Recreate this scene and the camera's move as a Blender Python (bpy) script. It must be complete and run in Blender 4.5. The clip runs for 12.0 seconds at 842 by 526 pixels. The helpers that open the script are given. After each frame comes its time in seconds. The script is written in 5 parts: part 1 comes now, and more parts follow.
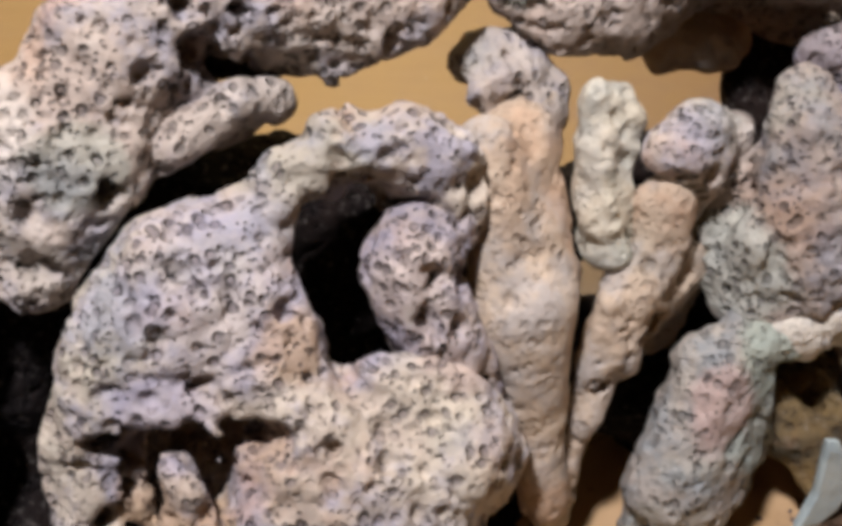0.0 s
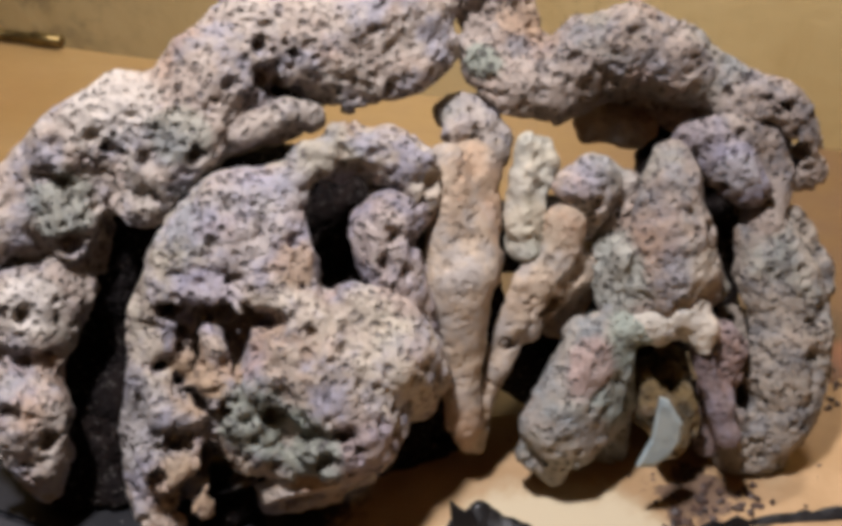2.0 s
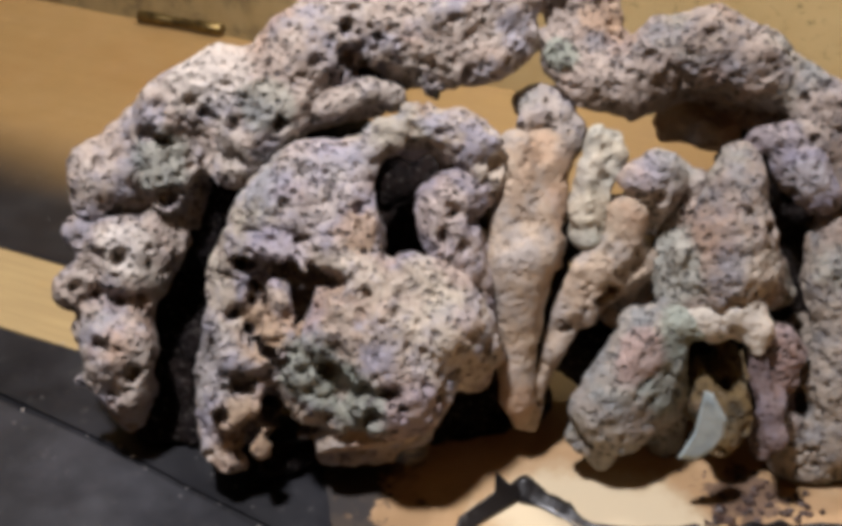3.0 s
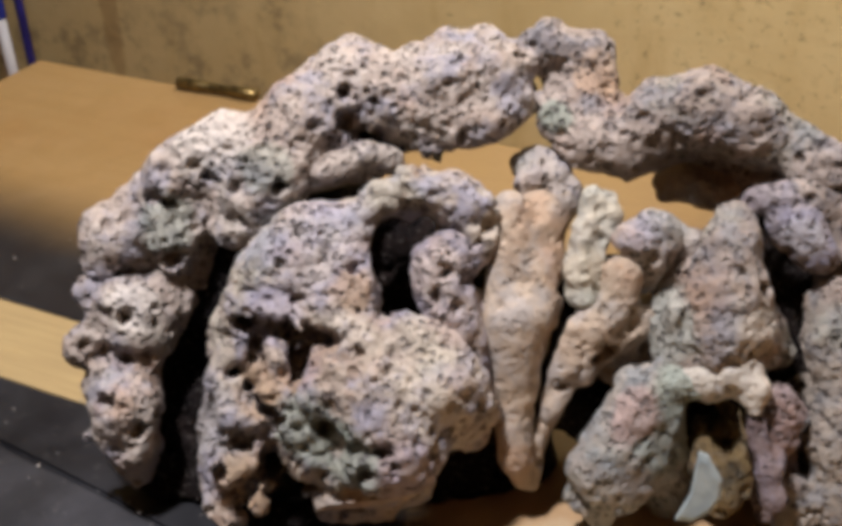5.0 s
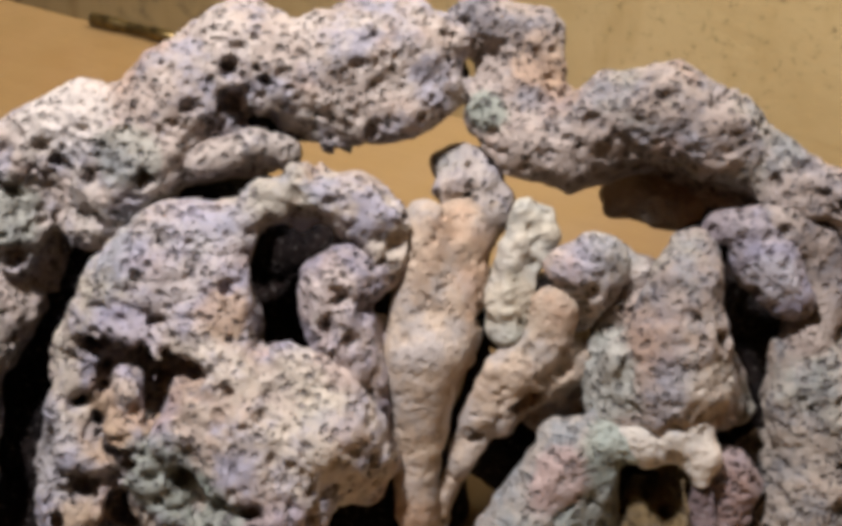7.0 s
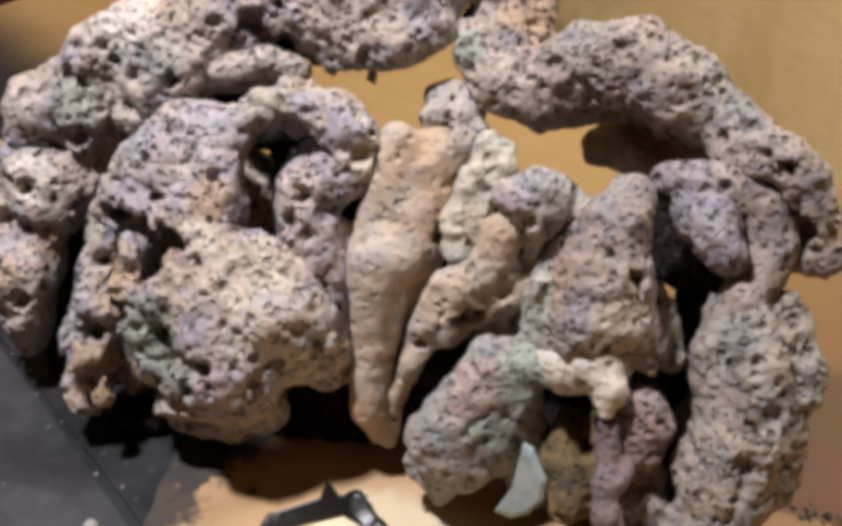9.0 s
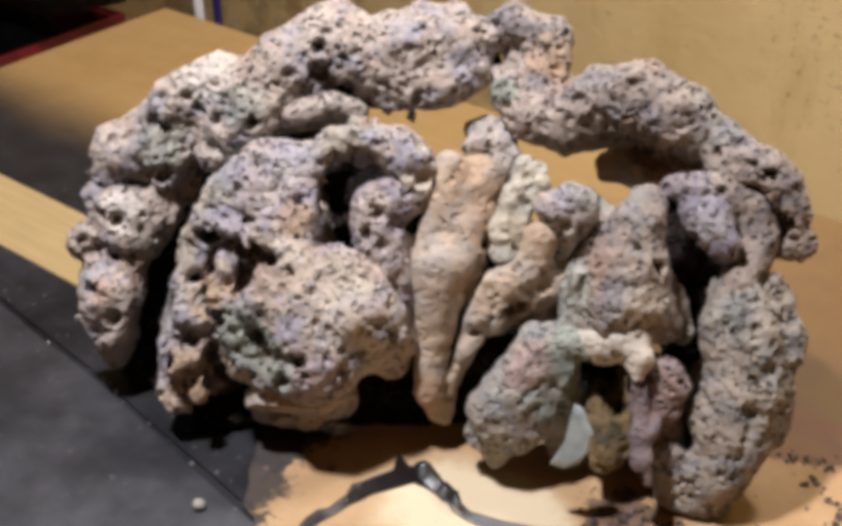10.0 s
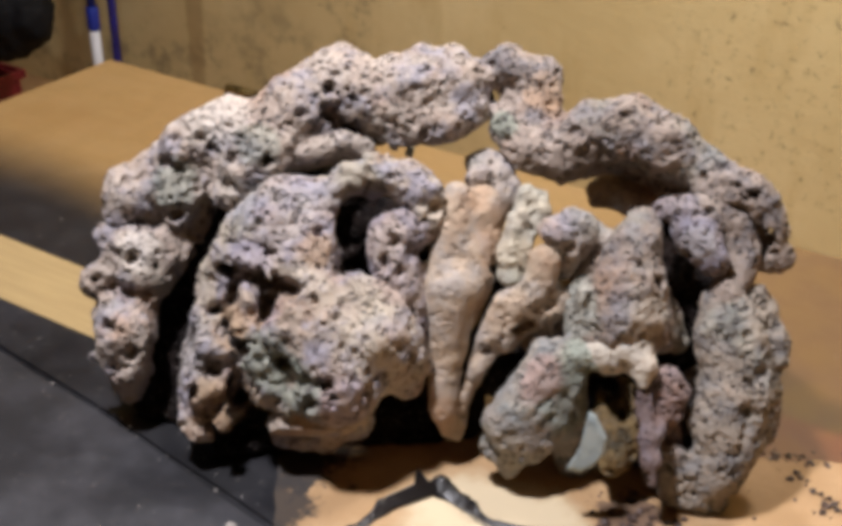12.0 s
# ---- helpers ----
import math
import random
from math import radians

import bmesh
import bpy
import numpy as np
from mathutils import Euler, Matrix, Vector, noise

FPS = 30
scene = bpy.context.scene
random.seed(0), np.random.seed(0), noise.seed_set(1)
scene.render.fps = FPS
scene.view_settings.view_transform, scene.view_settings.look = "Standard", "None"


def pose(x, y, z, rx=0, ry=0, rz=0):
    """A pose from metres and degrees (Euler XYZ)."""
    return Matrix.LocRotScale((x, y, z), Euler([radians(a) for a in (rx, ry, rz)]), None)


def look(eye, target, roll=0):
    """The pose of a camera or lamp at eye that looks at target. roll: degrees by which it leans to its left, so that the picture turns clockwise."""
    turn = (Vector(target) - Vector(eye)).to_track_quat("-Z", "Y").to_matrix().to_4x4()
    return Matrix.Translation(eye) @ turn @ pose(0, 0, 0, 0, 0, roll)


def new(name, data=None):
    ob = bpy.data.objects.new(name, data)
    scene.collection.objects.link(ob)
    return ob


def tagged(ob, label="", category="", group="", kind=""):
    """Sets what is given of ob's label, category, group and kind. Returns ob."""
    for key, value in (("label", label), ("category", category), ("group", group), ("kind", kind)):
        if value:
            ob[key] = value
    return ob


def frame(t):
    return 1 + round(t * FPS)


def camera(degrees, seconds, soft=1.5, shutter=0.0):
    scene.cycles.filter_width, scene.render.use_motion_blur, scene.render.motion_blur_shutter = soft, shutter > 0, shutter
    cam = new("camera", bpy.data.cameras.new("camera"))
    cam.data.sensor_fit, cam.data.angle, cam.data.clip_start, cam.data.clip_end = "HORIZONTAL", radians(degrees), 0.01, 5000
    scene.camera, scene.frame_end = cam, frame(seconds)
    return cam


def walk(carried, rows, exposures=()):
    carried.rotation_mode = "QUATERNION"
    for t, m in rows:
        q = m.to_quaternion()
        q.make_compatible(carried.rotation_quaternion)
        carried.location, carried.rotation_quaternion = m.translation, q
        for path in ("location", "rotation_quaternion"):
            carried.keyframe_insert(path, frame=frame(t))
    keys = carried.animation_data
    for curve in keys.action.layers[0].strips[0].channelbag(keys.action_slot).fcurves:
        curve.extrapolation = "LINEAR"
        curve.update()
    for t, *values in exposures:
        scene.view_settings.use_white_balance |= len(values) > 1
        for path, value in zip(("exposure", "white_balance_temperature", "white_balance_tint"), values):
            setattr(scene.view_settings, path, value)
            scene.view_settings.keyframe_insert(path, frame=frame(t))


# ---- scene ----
cam = camera(40.5, 12.0, soft=5.2)
METRES = 0.9
ROWS = [
    (0.0, 0.0, 0.0, 0.0, -0.0, 0.0, -0.0),
    (0.5, 0.005, -0.0094, -0.0222, 3.44, 1.57, -5.19),
    (1.0, 0.0036, -0.0845, -0.0607, 2.3, 4.03, -5.72),
    (1.5, 0.0162, -0.1555, -0.0828, 1.86, 5.55, -7.05),
    (2.0, 0.0704, -0.1828, -0.0847, 4.44, 7.28, -7.75),
    (2.5, 0.135, -0.1866, -0.0925, 9.64, 6.21, -10.89),
    (3.0, 0.1437, -0.2019, -0.0979, 13.45, 6.49, -13.63),
    (5.0, 0.1827, -0.201, -0.0901, 16.94, 8.67, -14.05),
    (5.5, 0.195, -0.1954, -0.0806, 18.51, 8.04, -16.41),
    (6.0, 0.1597, -0.1725, -0.0699, 18.23, 8.33, -18.12),
    (6.5, 0.1329, -0.1355, -0.0466, 14.55, 7.86, -17.48),
    (7.0, 0.1696, -0.0995, -0.028, 14.76, 5.88, -16.91),
    (9.0, 0.3489, -0.0789, -0.0126, 31.27, 0.42, -25.72),
    (9.5, 0.3553, -0.13, -0.0314, 29.16, 2.85, -24.74),
    (10.0, 0.3437, -0.2139, -0.0811, 25.45, 5.59, -22.99),
    (10.5, 0.3326, -0.2687, -0.1184, 21.74, 8.26, -21.07),
    (11.0, 0.3196, -0.2867, -0.1317, 20.76, 9.52, -20.67),
    (11.5, 0.3102, -0.2812, -0.1298, 20.09, 9.77, -20.38),
    (12.0, 0.2989, -0.2782, -0.1305, 19.6, 10.29, -20.19),
]
START = pose(-0.0405, -0.1933, 0.3691, -43.712, 0.942, 4.375)
walk(cam, [(t, START @ pose(METRES * x, METRES * y, METRES * z, 90 + pitch, roll, yaw)) for t, x, y, z, yaw, pitch, roll in ROWS],
     [(0.0, -0.08), (1.5, -0.18), (3.0, -0.18), (5.5, -0.06), (7.0, -0.05), (9.5, 0.1), (10.5, 0.02), (12.0, 0.0)])

# ---- light ----
world = bpy.data.worlds.new("world")
world.use_nodes = True
world.node_tree.nodes["Background"].inputs[0].default_value = (1.0, 0.85, 0.75, 1)
world.node_tree.nodes["Background"].inputs[1].default_value = 0.03
scene.world = world
scene.view_settings.exposure = 0.0


def area_lamp(name, eye, target, size, watts, colour):
    data = bpy.data.lights.new(name, "AREA")
    data.shape, data.size, data.energy, data.color = "DISK", size, watts, colour
    ob = new(name, data)
    ob.matrix_world = look(eye, target)
    return ob


area_lamp("bench_bulb_light", (-0.24, -0.22, 1.22), (0, 0.1, 0), 0.1, 23.0, (0.985, 0.955, 1.02))
# Unseen fill lamp added to brighten the back wall.
area_lamp("wall_fill_light", (0.2, 0.9, 1.65), (-0.3, 2.1, 0.45), 0.3, 60, (1.0, 0.95, 0.93))


# ---- materials ----
class Nodes:
    """A small builder for one node material."""

    def __init__(self, name):
        self.mat = bpy.data.materials.new(name)
        self.mat.use_nodes = True
        self.tree = self.mat.node_tree
        self.bsdf = self.tree.nodes["Principled BSDF"]
        self.coord = self.tree.nodes.new("ShaderNodeTexCoord").outputs["Object"]

    def link(self, a, b):
        self.tree.links.new(a, b)

    def put(self, socket, value):
        if isinstance(value, bpy.types.NodeSocket):
            self.link(value, socket)
        elif isinstance(value, tuple):
            socket.default_value = (*value, 1) if len(value) == 3 and socket.type == "RGBA" else value
        else:
            socket.default_value = value

    def moved(self, at=(0, 0, 0), scale=(1, 1, 1), turn=(0, 0, 0)):
        n = self.tree.nodes.new("ShaderNodeMapping")
        self.link(self.coord, n.inputs[0])
        n.inputs["Location"].default_value, n.inputs["Scale"].default_value = at, scale
        n.inputs["Rotation"].default_value = turn
        return n.outputs[0]

    def noise(self, scale, detail=4.0, rough=0.55, coord=None, distortion=0.0):
        n = self.tree.nodes.new("ShaderNodeTexNoise")
        self.link(coord or self.coord, n.inputs["Vector"])
        n.inputs["Scale"].default_value, n.inputs["Detail"].default_value = scale, detail
        n.inputs["Roughness"].default_value, n.inputs["Distortion"].default_value = rough, distortion
        return n.outputs["Fac"]

    def cells(self, scale, feature="F1", coord=None, randomness=1.0):
        n = self.tree.nodes.new("ShaderNodeTexVoronoi")
        n.feature = feature
        self.link(coord or self.coord, n.inputs["Vector"])
        n.inputs["Scale"].default_value, n.inputs["Randomness"].default_value = scale, randomness
        return n.outputs["Distance"]

    def span(self, value, a, b, to_a=0.0, to_b=1.0):
        n = self.tree.nodes.new("ShaderNodeMapRange")
        n.interpolation_type = "SMOOTHSTEP"
        self.link(value, n.inputs[0])
        for i, v in zip((1, 2, 3, 4), (a, b, to_a, to_b)):
            n.inputs[i].default_value = v
        return n.outputs[0]

    def sums(self, kind, a, b):
        n = self.tree.nodes.new("ShaderNodeMath")
        n.operation = kind
        self.put(n.inputs[0], a), self.put(n.inputs[1], b)
        return n.outputs[0]

    def mix(self, fac, a, b, blend="MIX"):
        n = self.tree.nodes.new("ShaderNodeMix")
        n.data_type, n.blend_type = "RGBA", blend
        self.put(n.inputs[0], fac), self.put(n.inputs[6], a), self.put(n.inputs[7], b)
        return n.outputs[2]

    def axis(self, i):
        n = self.tree.nodes.new("ShaderNodeSeparateXYZ")
        self.link(self.coord, n.inputs[0])
        return n.outputs[i]

    def spot(self, at, radius, wobble=0.0, scale=20.0, flat=(1, 1, 1)):
        """1 inside a ragged patch round a place, 0 outside."""
        m = self.moved(tuple(-a * f for a, f in zip(at, flat)), flat)
        n = self.tree.nodes.new("ShaderNodeVectorMath")
        n.operation = "LENGTH"
        self.link(m, n.inputs[0])
        d = n.outputs["Value"]
        if wobble:
            d = self.sums("ADD", d, self.sums("MULTIPLY", self.sums("SUBTRACT", self.noise(scale, 5.0, 0.65), 0.5), wobble))
        return self.span(d, radius * 1.15, radius * 0.75)

    def bump(self, height, strength, distance, below=None):
        n = self.tree.nodes.new("ShaderNodeBump")
        n.inputs["Strength"].default_value, n.inputs["Distance"].default_value = strength, distance
        self.link(height, n.inputs["Height"])
        if below:
            self.link(below, n.inputs["Normal"])
        return n.outputs[0]

    def done(self, colour, rough=0.8, normal=None, metal=0.0, coat=0.0, **other):
        self.put(self.bsdf.inputs["Base Color"], colour)
        self.put(self.bsdf.inputs["Roughness"], rough)
        self.put(self.bsdf.inputs["Metallic"], metal)
        self.put(self.bsdf.inputs["Coat Weight"], coat)
        for key, value in other.items():
            self.bsdf.inputs[key.replace("_", " ")].default_value = value
        if normal:
            self.link(normal, self.bsdf.inputs["Normal"])
        return self.mat


def stone_material(name, pale, mid, grey, dark, pore=1.0, gloss=0.0, green=0.3, warm=0.4, patches=()):
    """Porous, pitted stone: patches of several tints, dark-coloured pores, crusty relief."""
    n = Nodes(name)
    c = n.mix(n.span(n.noise(28, 5, 0.6), 0.36, 0.62), mid, pale)
    c = n.mix(n.span(n.noise(45, 6, 0.65, n.moved((3, 1, 7))), 0.45, 0.64), c, grey)
    c = n.mix(n.sums("MULTIPLY", n.span(n.noise(16, 4, 0.6, n.moved((9, 4, 2))), 0.55, 0.68), green), c, (0.23, 0.26, 0.2))
    c = n.mix(n.sums("MULTIPLY", n.span(n.noise(22, 4, 0.6, n.moved((1, 8, 5))), 0.52, 0.68), warm), c, (0.42, 0.22, 0.11))
    for at, radius, tint, strength in patches:
        c = n.mix(n.sums("MULTIPLY", n.spot(at, radius, radius * 1.3, 45), strength), c, tint)
    fine = n.noise(330, 6, 0.7)
    c = n.mix(n.span(fine, 0.54, 0.76, 0.0, 0.26), c, dark)
    c = n.mix(n.span(fine, 0.46, 0.3, 0.0, 0.2), c, (0.5, 0.45, 0.4))
    warp = n.tree.nodes.new("ShaderNodeVectorMath")
    warp.operation = "ADD"
    n.link(n.coord, warp.inputs[0])
    jitter = n.tree.nodes.new("ShaderNodeTexNoise")
    jitter.inputs["Scale"].default_value = 150
    n.link(n.coord, jitter.inputs["Vector"])
    size = n.tree.nodes.new("ShaderNodeVectorMath")
    size.operation = "SCALE"
    n.link(jitter.outputs["Color"], size.inputs[0])
    size.inputs["Scale"].default_value = 0.0024
    n.link(size.outputs[0], warp.inputs[1])
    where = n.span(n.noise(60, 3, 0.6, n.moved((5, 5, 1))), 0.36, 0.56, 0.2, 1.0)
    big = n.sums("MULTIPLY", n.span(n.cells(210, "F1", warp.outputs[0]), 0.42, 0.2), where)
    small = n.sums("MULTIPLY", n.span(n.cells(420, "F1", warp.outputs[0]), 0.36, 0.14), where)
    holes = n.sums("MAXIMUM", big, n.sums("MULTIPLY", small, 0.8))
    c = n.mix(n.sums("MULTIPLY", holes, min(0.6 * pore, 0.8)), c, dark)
    relief = n.sums("SUBTRACT", n.sums("MULTIPLY", n.noise(170, 7, 0.64), 0.7), n.sums("MULTIPLY", holes, 0.75 * pore))
    normal = n.bump(relief, 1.0, 0.0032)
    rough = n.span(n.noise(90, 3, 0.6, n.moved((2, 2, 9))), 0.5, 0.68, 0.85, 0.85 - 0.45 * gloss)
    return n.done(c, rough, normal)


CREAM, LILAC, MOSS, OCHRE, WHITE, ROSE = (0.53, 0.46, 0.36), (0.36, 0.33, 0.42), (0.24, 0.27, 0.22), (0.42, 0.27, 0.15), (0.6, 0.54, 0.47), (0.4, 0.28, 0.25)
grey_stone = stone_material("porous_grey_stone", (0.483, 0.414, 0.353), (0.384, 0.305, 0.25), (0.305, 0.281, 0.304), (0.059, 0.047, 0.044), gloss=0.6, patches=[
    ((-0.203, -0.082, 0.117), 0.022, WHITE, 0.7), ((-0.185, -0.022, 0.186), 0.02, WHITE, 0.6), ((-0.201, -0.051, 0.146), 0.018, MOSS, 0.6),
    ((-0.152, -0.024, 0.174), 0.014, MOSS, 0.5), ((-0.096, 0.085, 0.197), 0.02, (0.29, 0.225, 0.185), 0.75), ((-0.078, 0.090, 0.193), 0.022, (0.29, 0.225, 0.185), 0.75), ((-0.059, 0.098, 0.192), 0.02, (0.29, 0.225, 0.185), 0.75), ((-0.111, 0.080, 0.198), 0.014, (0.29, 0.225, 0.185), 0.6), ((-0.071, 0.106, 0.214), 0.012, (0.2, 0.21, 0.2), 0.7), ((-0.067, 0.106, 0.204), 0.01, (0.2, 0.21, 0.2), 0.7), ((-0.128, 0.065, 0.185), 0.012, (0.42, 0.29, 0.19), 0.8), ((-0.150, 0.031, 0.161), 0.014, (0.42, 0.3, 0.2), 0.7), ((-0.182, 0.027, 0.165), 0.013, (0.42, 0.3, 0.2), 0.6), ((-0.201, 0.017, 0.167), 0.012, (0.22, 0.25, 0.24), 0.8), ((-0.193, 0.016, 0.150), 0.012, (0.27, 0.33, 0.3), 0.8), ((-0.162, 0.035, 0.181), 0.01, (0.27, 0.31, 0.28), 0.8), ((-0.185, 0.037, 0.191), 0.02, WHITE, 0.5), ((-0.129, 0.089, 0.221), 0.02, (0.5, 0.47, 0.46), 0.6)])
boulder_mat = stone_material("patchy_boulder_stone", (0.475, 0.405, 0.325), (0.39, 0.31, 0.25), (0.31, 0.285, 0.32), (0.07, 0.052, 0.06), gloss=0.6, warm=0.4, patches=[
    ((-0.046, -0.064, 0.104), 0.026, CREAM, 0.25), ((-0.055, -0.044, 0.12), 0.018, CREAM, 0.5), ((-0.055, -0.085, 0.06), 0.024, (0.295, 0.217, 0.216), 0.6), ((-0.1, -0.091, 0.077), 0.02, MOSS, 0.75), ((-0.08, -0.096, 0.065), 0.02, MOSS, 0.75),
    ((-0.13, -0.078, 0.089), 0.018, OCHRE, 0.7), ((-0.126, -0.102, 0.045), 0.024, OCHRE, 0.6), ((-0.111, -0.042, 0.15), 0.03, LILAC, 0.28), ((-0.128, -0.068, 0.123), 0.014, LILAC, 0.5),
    ((-0.045, -0.034, 0.128), 0.02, ROSE, 0.5), ((-0.092, -0.05, 0.138), 0.014, OCHRE, 0.6), ((-0.154, -0.087, 0.065), 0.025, (0.295, 0.286, 0.304), 0.6), ((-0.059, -0.103, 0.083), 0.012, (0.118, 0.089, 0.127), 0.8), ((-0.061, 0.022, 0.125), 0.007, WHITE, 0.8), ((-0.044, 0.021, 0.110), 0.007, CREAM, 0.8), ((-0.066, -0.012, 0.106), 0.02, (0.5, 0.44, 0.36), 0.5), ((-0.102, 0.013, 0.144), 0.012, (0.44, 0.28, 0.18), 0.7), ((-0.119, -0.022, 0.106), 0.014, (0.44, 0.29, 0.17), 0.7), ((-0.093, -0.017, 0.105), 0.012, (0.27, 0.32, 0.29), 0.8), ((-0.101, -0.027, 0.076), 0.016, (0.27, 0.31, 0.29), 0.8), ((-0.035, 0.012, 0.071), 0.016, (0.38, 0.28, 0.2), 0.6), ((-0.052, -0.023, 0.060), 0.018, (0.3, 0.22, 0.2), 0.6), ((-0.043, -0.004, 0.096), 0.014, (0.36, 0.27, 0.22), 0.5)])
brown_stone = stone_material("porous_brown_stone", (0.379, 0.31, 0.26), (0.281, 0.222, 0.181), (0.231, 0.212, 0.216), (0.049, 0.039, 0.037), gloss=0.3, warm=0.3, patches=[
    ((0.037, 0.02, 0.106), 0.02, (0.335, 0.345, 0.294), 0.7), ((0.075, 0.024, 0.11), 0.016, CREAM, 0.5), ((0.104, 0.049, 0.093), 0.02, MOSS, 0.4), ((-0.024, 0.084, 0.202), 0.014, OCHRE, 0.5), ((-0.037, 0.056, 0.188), 0.012, MOSS, 0.8)])
rose_stone = stone_material("rosy_brown_porous_stone", (0.453, 0.374, 0.333), (0.335, 0.256, 0.235), (0.276, 0.246, 0.284), (0.049, 0.034, 0.034), gloss=0.4, green=0.1, warm=0.2, patches=[
    ((-0.062, -0.046, 0.135), 0.014, (0.394, 0.404, 0.323), 0.7)])
dusk_stone = stone_material("dull_brown_porous_stone", (0.33, 0.28, 0.225), (0.25, 0.205, 0.165), (0.2, 0.19, 0.185), (0.045, 0.036, 0.034), gloss=0.3, warm=0.25, patches=[((0.098, 0.112, 0.103), 0.012, (0.3, 0.33, 0.34), 0.8), ((0.108, 0.100, 0.083), 0.014, (0.2, 0.24, 0.25), 0.8), ((0.117, 0.082, 0.060), 0.014, (0.3, 0.31, 0.28), 0.6), ((0.129, 0.144, 0.114), 0.01, (0.3, 0.29, 0.33), 0.6), ((0.117, 0.079, 0.039), 0.02, (0.26, 0.21, 0.14), 0.5)])
tan_stone = stone_material("smooth_tan_stone", (0.5, 0.39, 0.285), (0.4, 0.3, 0.215), (0.38, 0.33, 0.29), (0.12, 0.085, 0.06), 0.35, 0.2, 0.15)
# Pale patch puts the glossy knob's bluish-white glints into its colour.
glossy_mat = stone_material("glazed_lilac_stone", (0.286, 0.246, 0.245), (0.187, 0.148, 0.152), (0.236, 0.217, 0.265), (0.039, 0.03, 0.034), 1.0, 1.4, 0.1, 0.2, patches=[((0.088, 0.059, 0.142), 0.012, (0.492, 0.473, 0.49), 0.6)])
russet_stone = stone_material("russet_brown_stone", (0.266, 0.197, 0.176), (0.187, 0.128, 0.118), (0.197, 0.158, 0.167), (0.039, 0.028, 0.029), 1.0, 0.4, 0.05, 0.3)
cream_stone = stone_material("knobbly_cream_stone", (0.542, 0.483, 0.372), (0.453, 0.394, 0.294), (0.404, 0.384, 0.323), (0.138, 0.118, 0.088), 0.35, 0.3, 0.35, 0.1)
plum_stone_mat = stone_material("plum_glazed_stone", (0.187, 0.138, 0.127), (0.118, 0.081, 0.08), (0.148, 0.128, 0.152), (0.03, 0.022, 0.025), 0.6, 1.3, 0.1, 0.1)
green_stone = stone_material("greenish_porous_stone", (0.355, 0.315, 0.265), (0.266, 0.231, 0.201), (0.217, 0.222, 0.221), (0.054, 0.049, 0.044), 0.9, 0.3, 0.3, 0.35, patches=[
    ((0.054, 0.004, 0.083), 0.016, (0.355, 0.394, 0.323), 0.8), ((0.051, -0.005, 0.064), 0.022, (0.197, 0.217, 0.186), 0.8), ((0.036, -0.02, 0.08), 0.016, ROSE, 0.7)])
pale_stone = stone_material("chalky_pale_stone", (0.591, 0.532, 0.441), (0.492, 0.443, 0.372), (0.492, 0.483, 0.47), (0.197, 0.167, 0.137), 0.3, 0.4, 0.2, 0.25)
amber_stone_mat = stone_material("ochre_crust_stone", (0.197, 0.128, 0.044), (0.089, 0.059, 0.025), (0.059, 0.049, 0.029), (0.03, 0.025, 0.02), 0.6, 0.5, 0.4, 0.5)
# Near-black so that the filled gaps and holes look shaded.
shade_core_mat = stone_material("shade_black_stone", (0.016, 0.01, 0.008), (0.01, 0.007, 0.006), (0.009, 0.007, 0.007), (0.004, 0.0035, 0.0035), 0.6, 0.0, 0.0, 0.0)
shade_core_mat.node_tree.nodes["Principled BSDF"].inputs["Specular IOR Level"].default_value = 0.1


def chip_material():
    n = Nodes("pale_blue_chip")
    c = n.mix(n.span(n.noise(90, 5), 0.4, 0.65), (0.24, 0.29, 0.3), (0.33, 0.38, 0.375))
    c = n.mix(n.spot((0.0, 0.0, 0.012), 0.004, 0.004, 300), c, (0.24, 0.3, 0.3))
    return n.done(c, 0.45, n.bump(n.noise(200, 4), 0.4, 0.002))


def board_material():
    """Brown varnished board, darker to the right, fading to black at left front."""
    n = Nodes("brown_varnished_board")
    grain = n.noise(9, 6, 0.6, n.moved((0, 0, 0), (1, 14, 1)))
    c = n.mix(n.span(grain, 0.35, 0.65), (0.225, 0.137, 0.052), (0.237, 0.146, 0.057))
    c = n.mix(n.span(n.noise(5, 5, 0.6), 0.5, 0.7, 0, 0.35), c, (0.2, 0.1, 0.03))
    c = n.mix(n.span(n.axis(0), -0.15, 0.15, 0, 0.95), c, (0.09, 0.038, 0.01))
    # Fades to black towards the left front.
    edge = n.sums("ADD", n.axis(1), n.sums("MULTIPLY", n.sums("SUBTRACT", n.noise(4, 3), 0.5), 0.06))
    black_fade = n.span(edge, 0.245, 0.14)
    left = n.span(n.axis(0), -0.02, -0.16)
    c = n.mix(n.sums("MULTIPLY", black_fade, left), c, (0.012, 0.011, 0.012))
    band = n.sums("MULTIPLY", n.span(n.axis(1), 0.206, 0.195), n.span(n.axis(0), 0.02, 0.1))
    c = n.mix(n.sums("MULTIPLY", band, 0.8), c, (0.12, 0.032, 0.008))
    specks = n.span(n.cells(60), 0.05, 0.02)
    c = n.mix(n.sums("MULTIPLY", specks, 0.5), c, (0.3, 0.28, 0.25))
    return n.done(c, n.span(n.noise(30, 4), 0.3, 0.7, 0.3, 0.5), n.bump(grain, 0.03, 0.001))


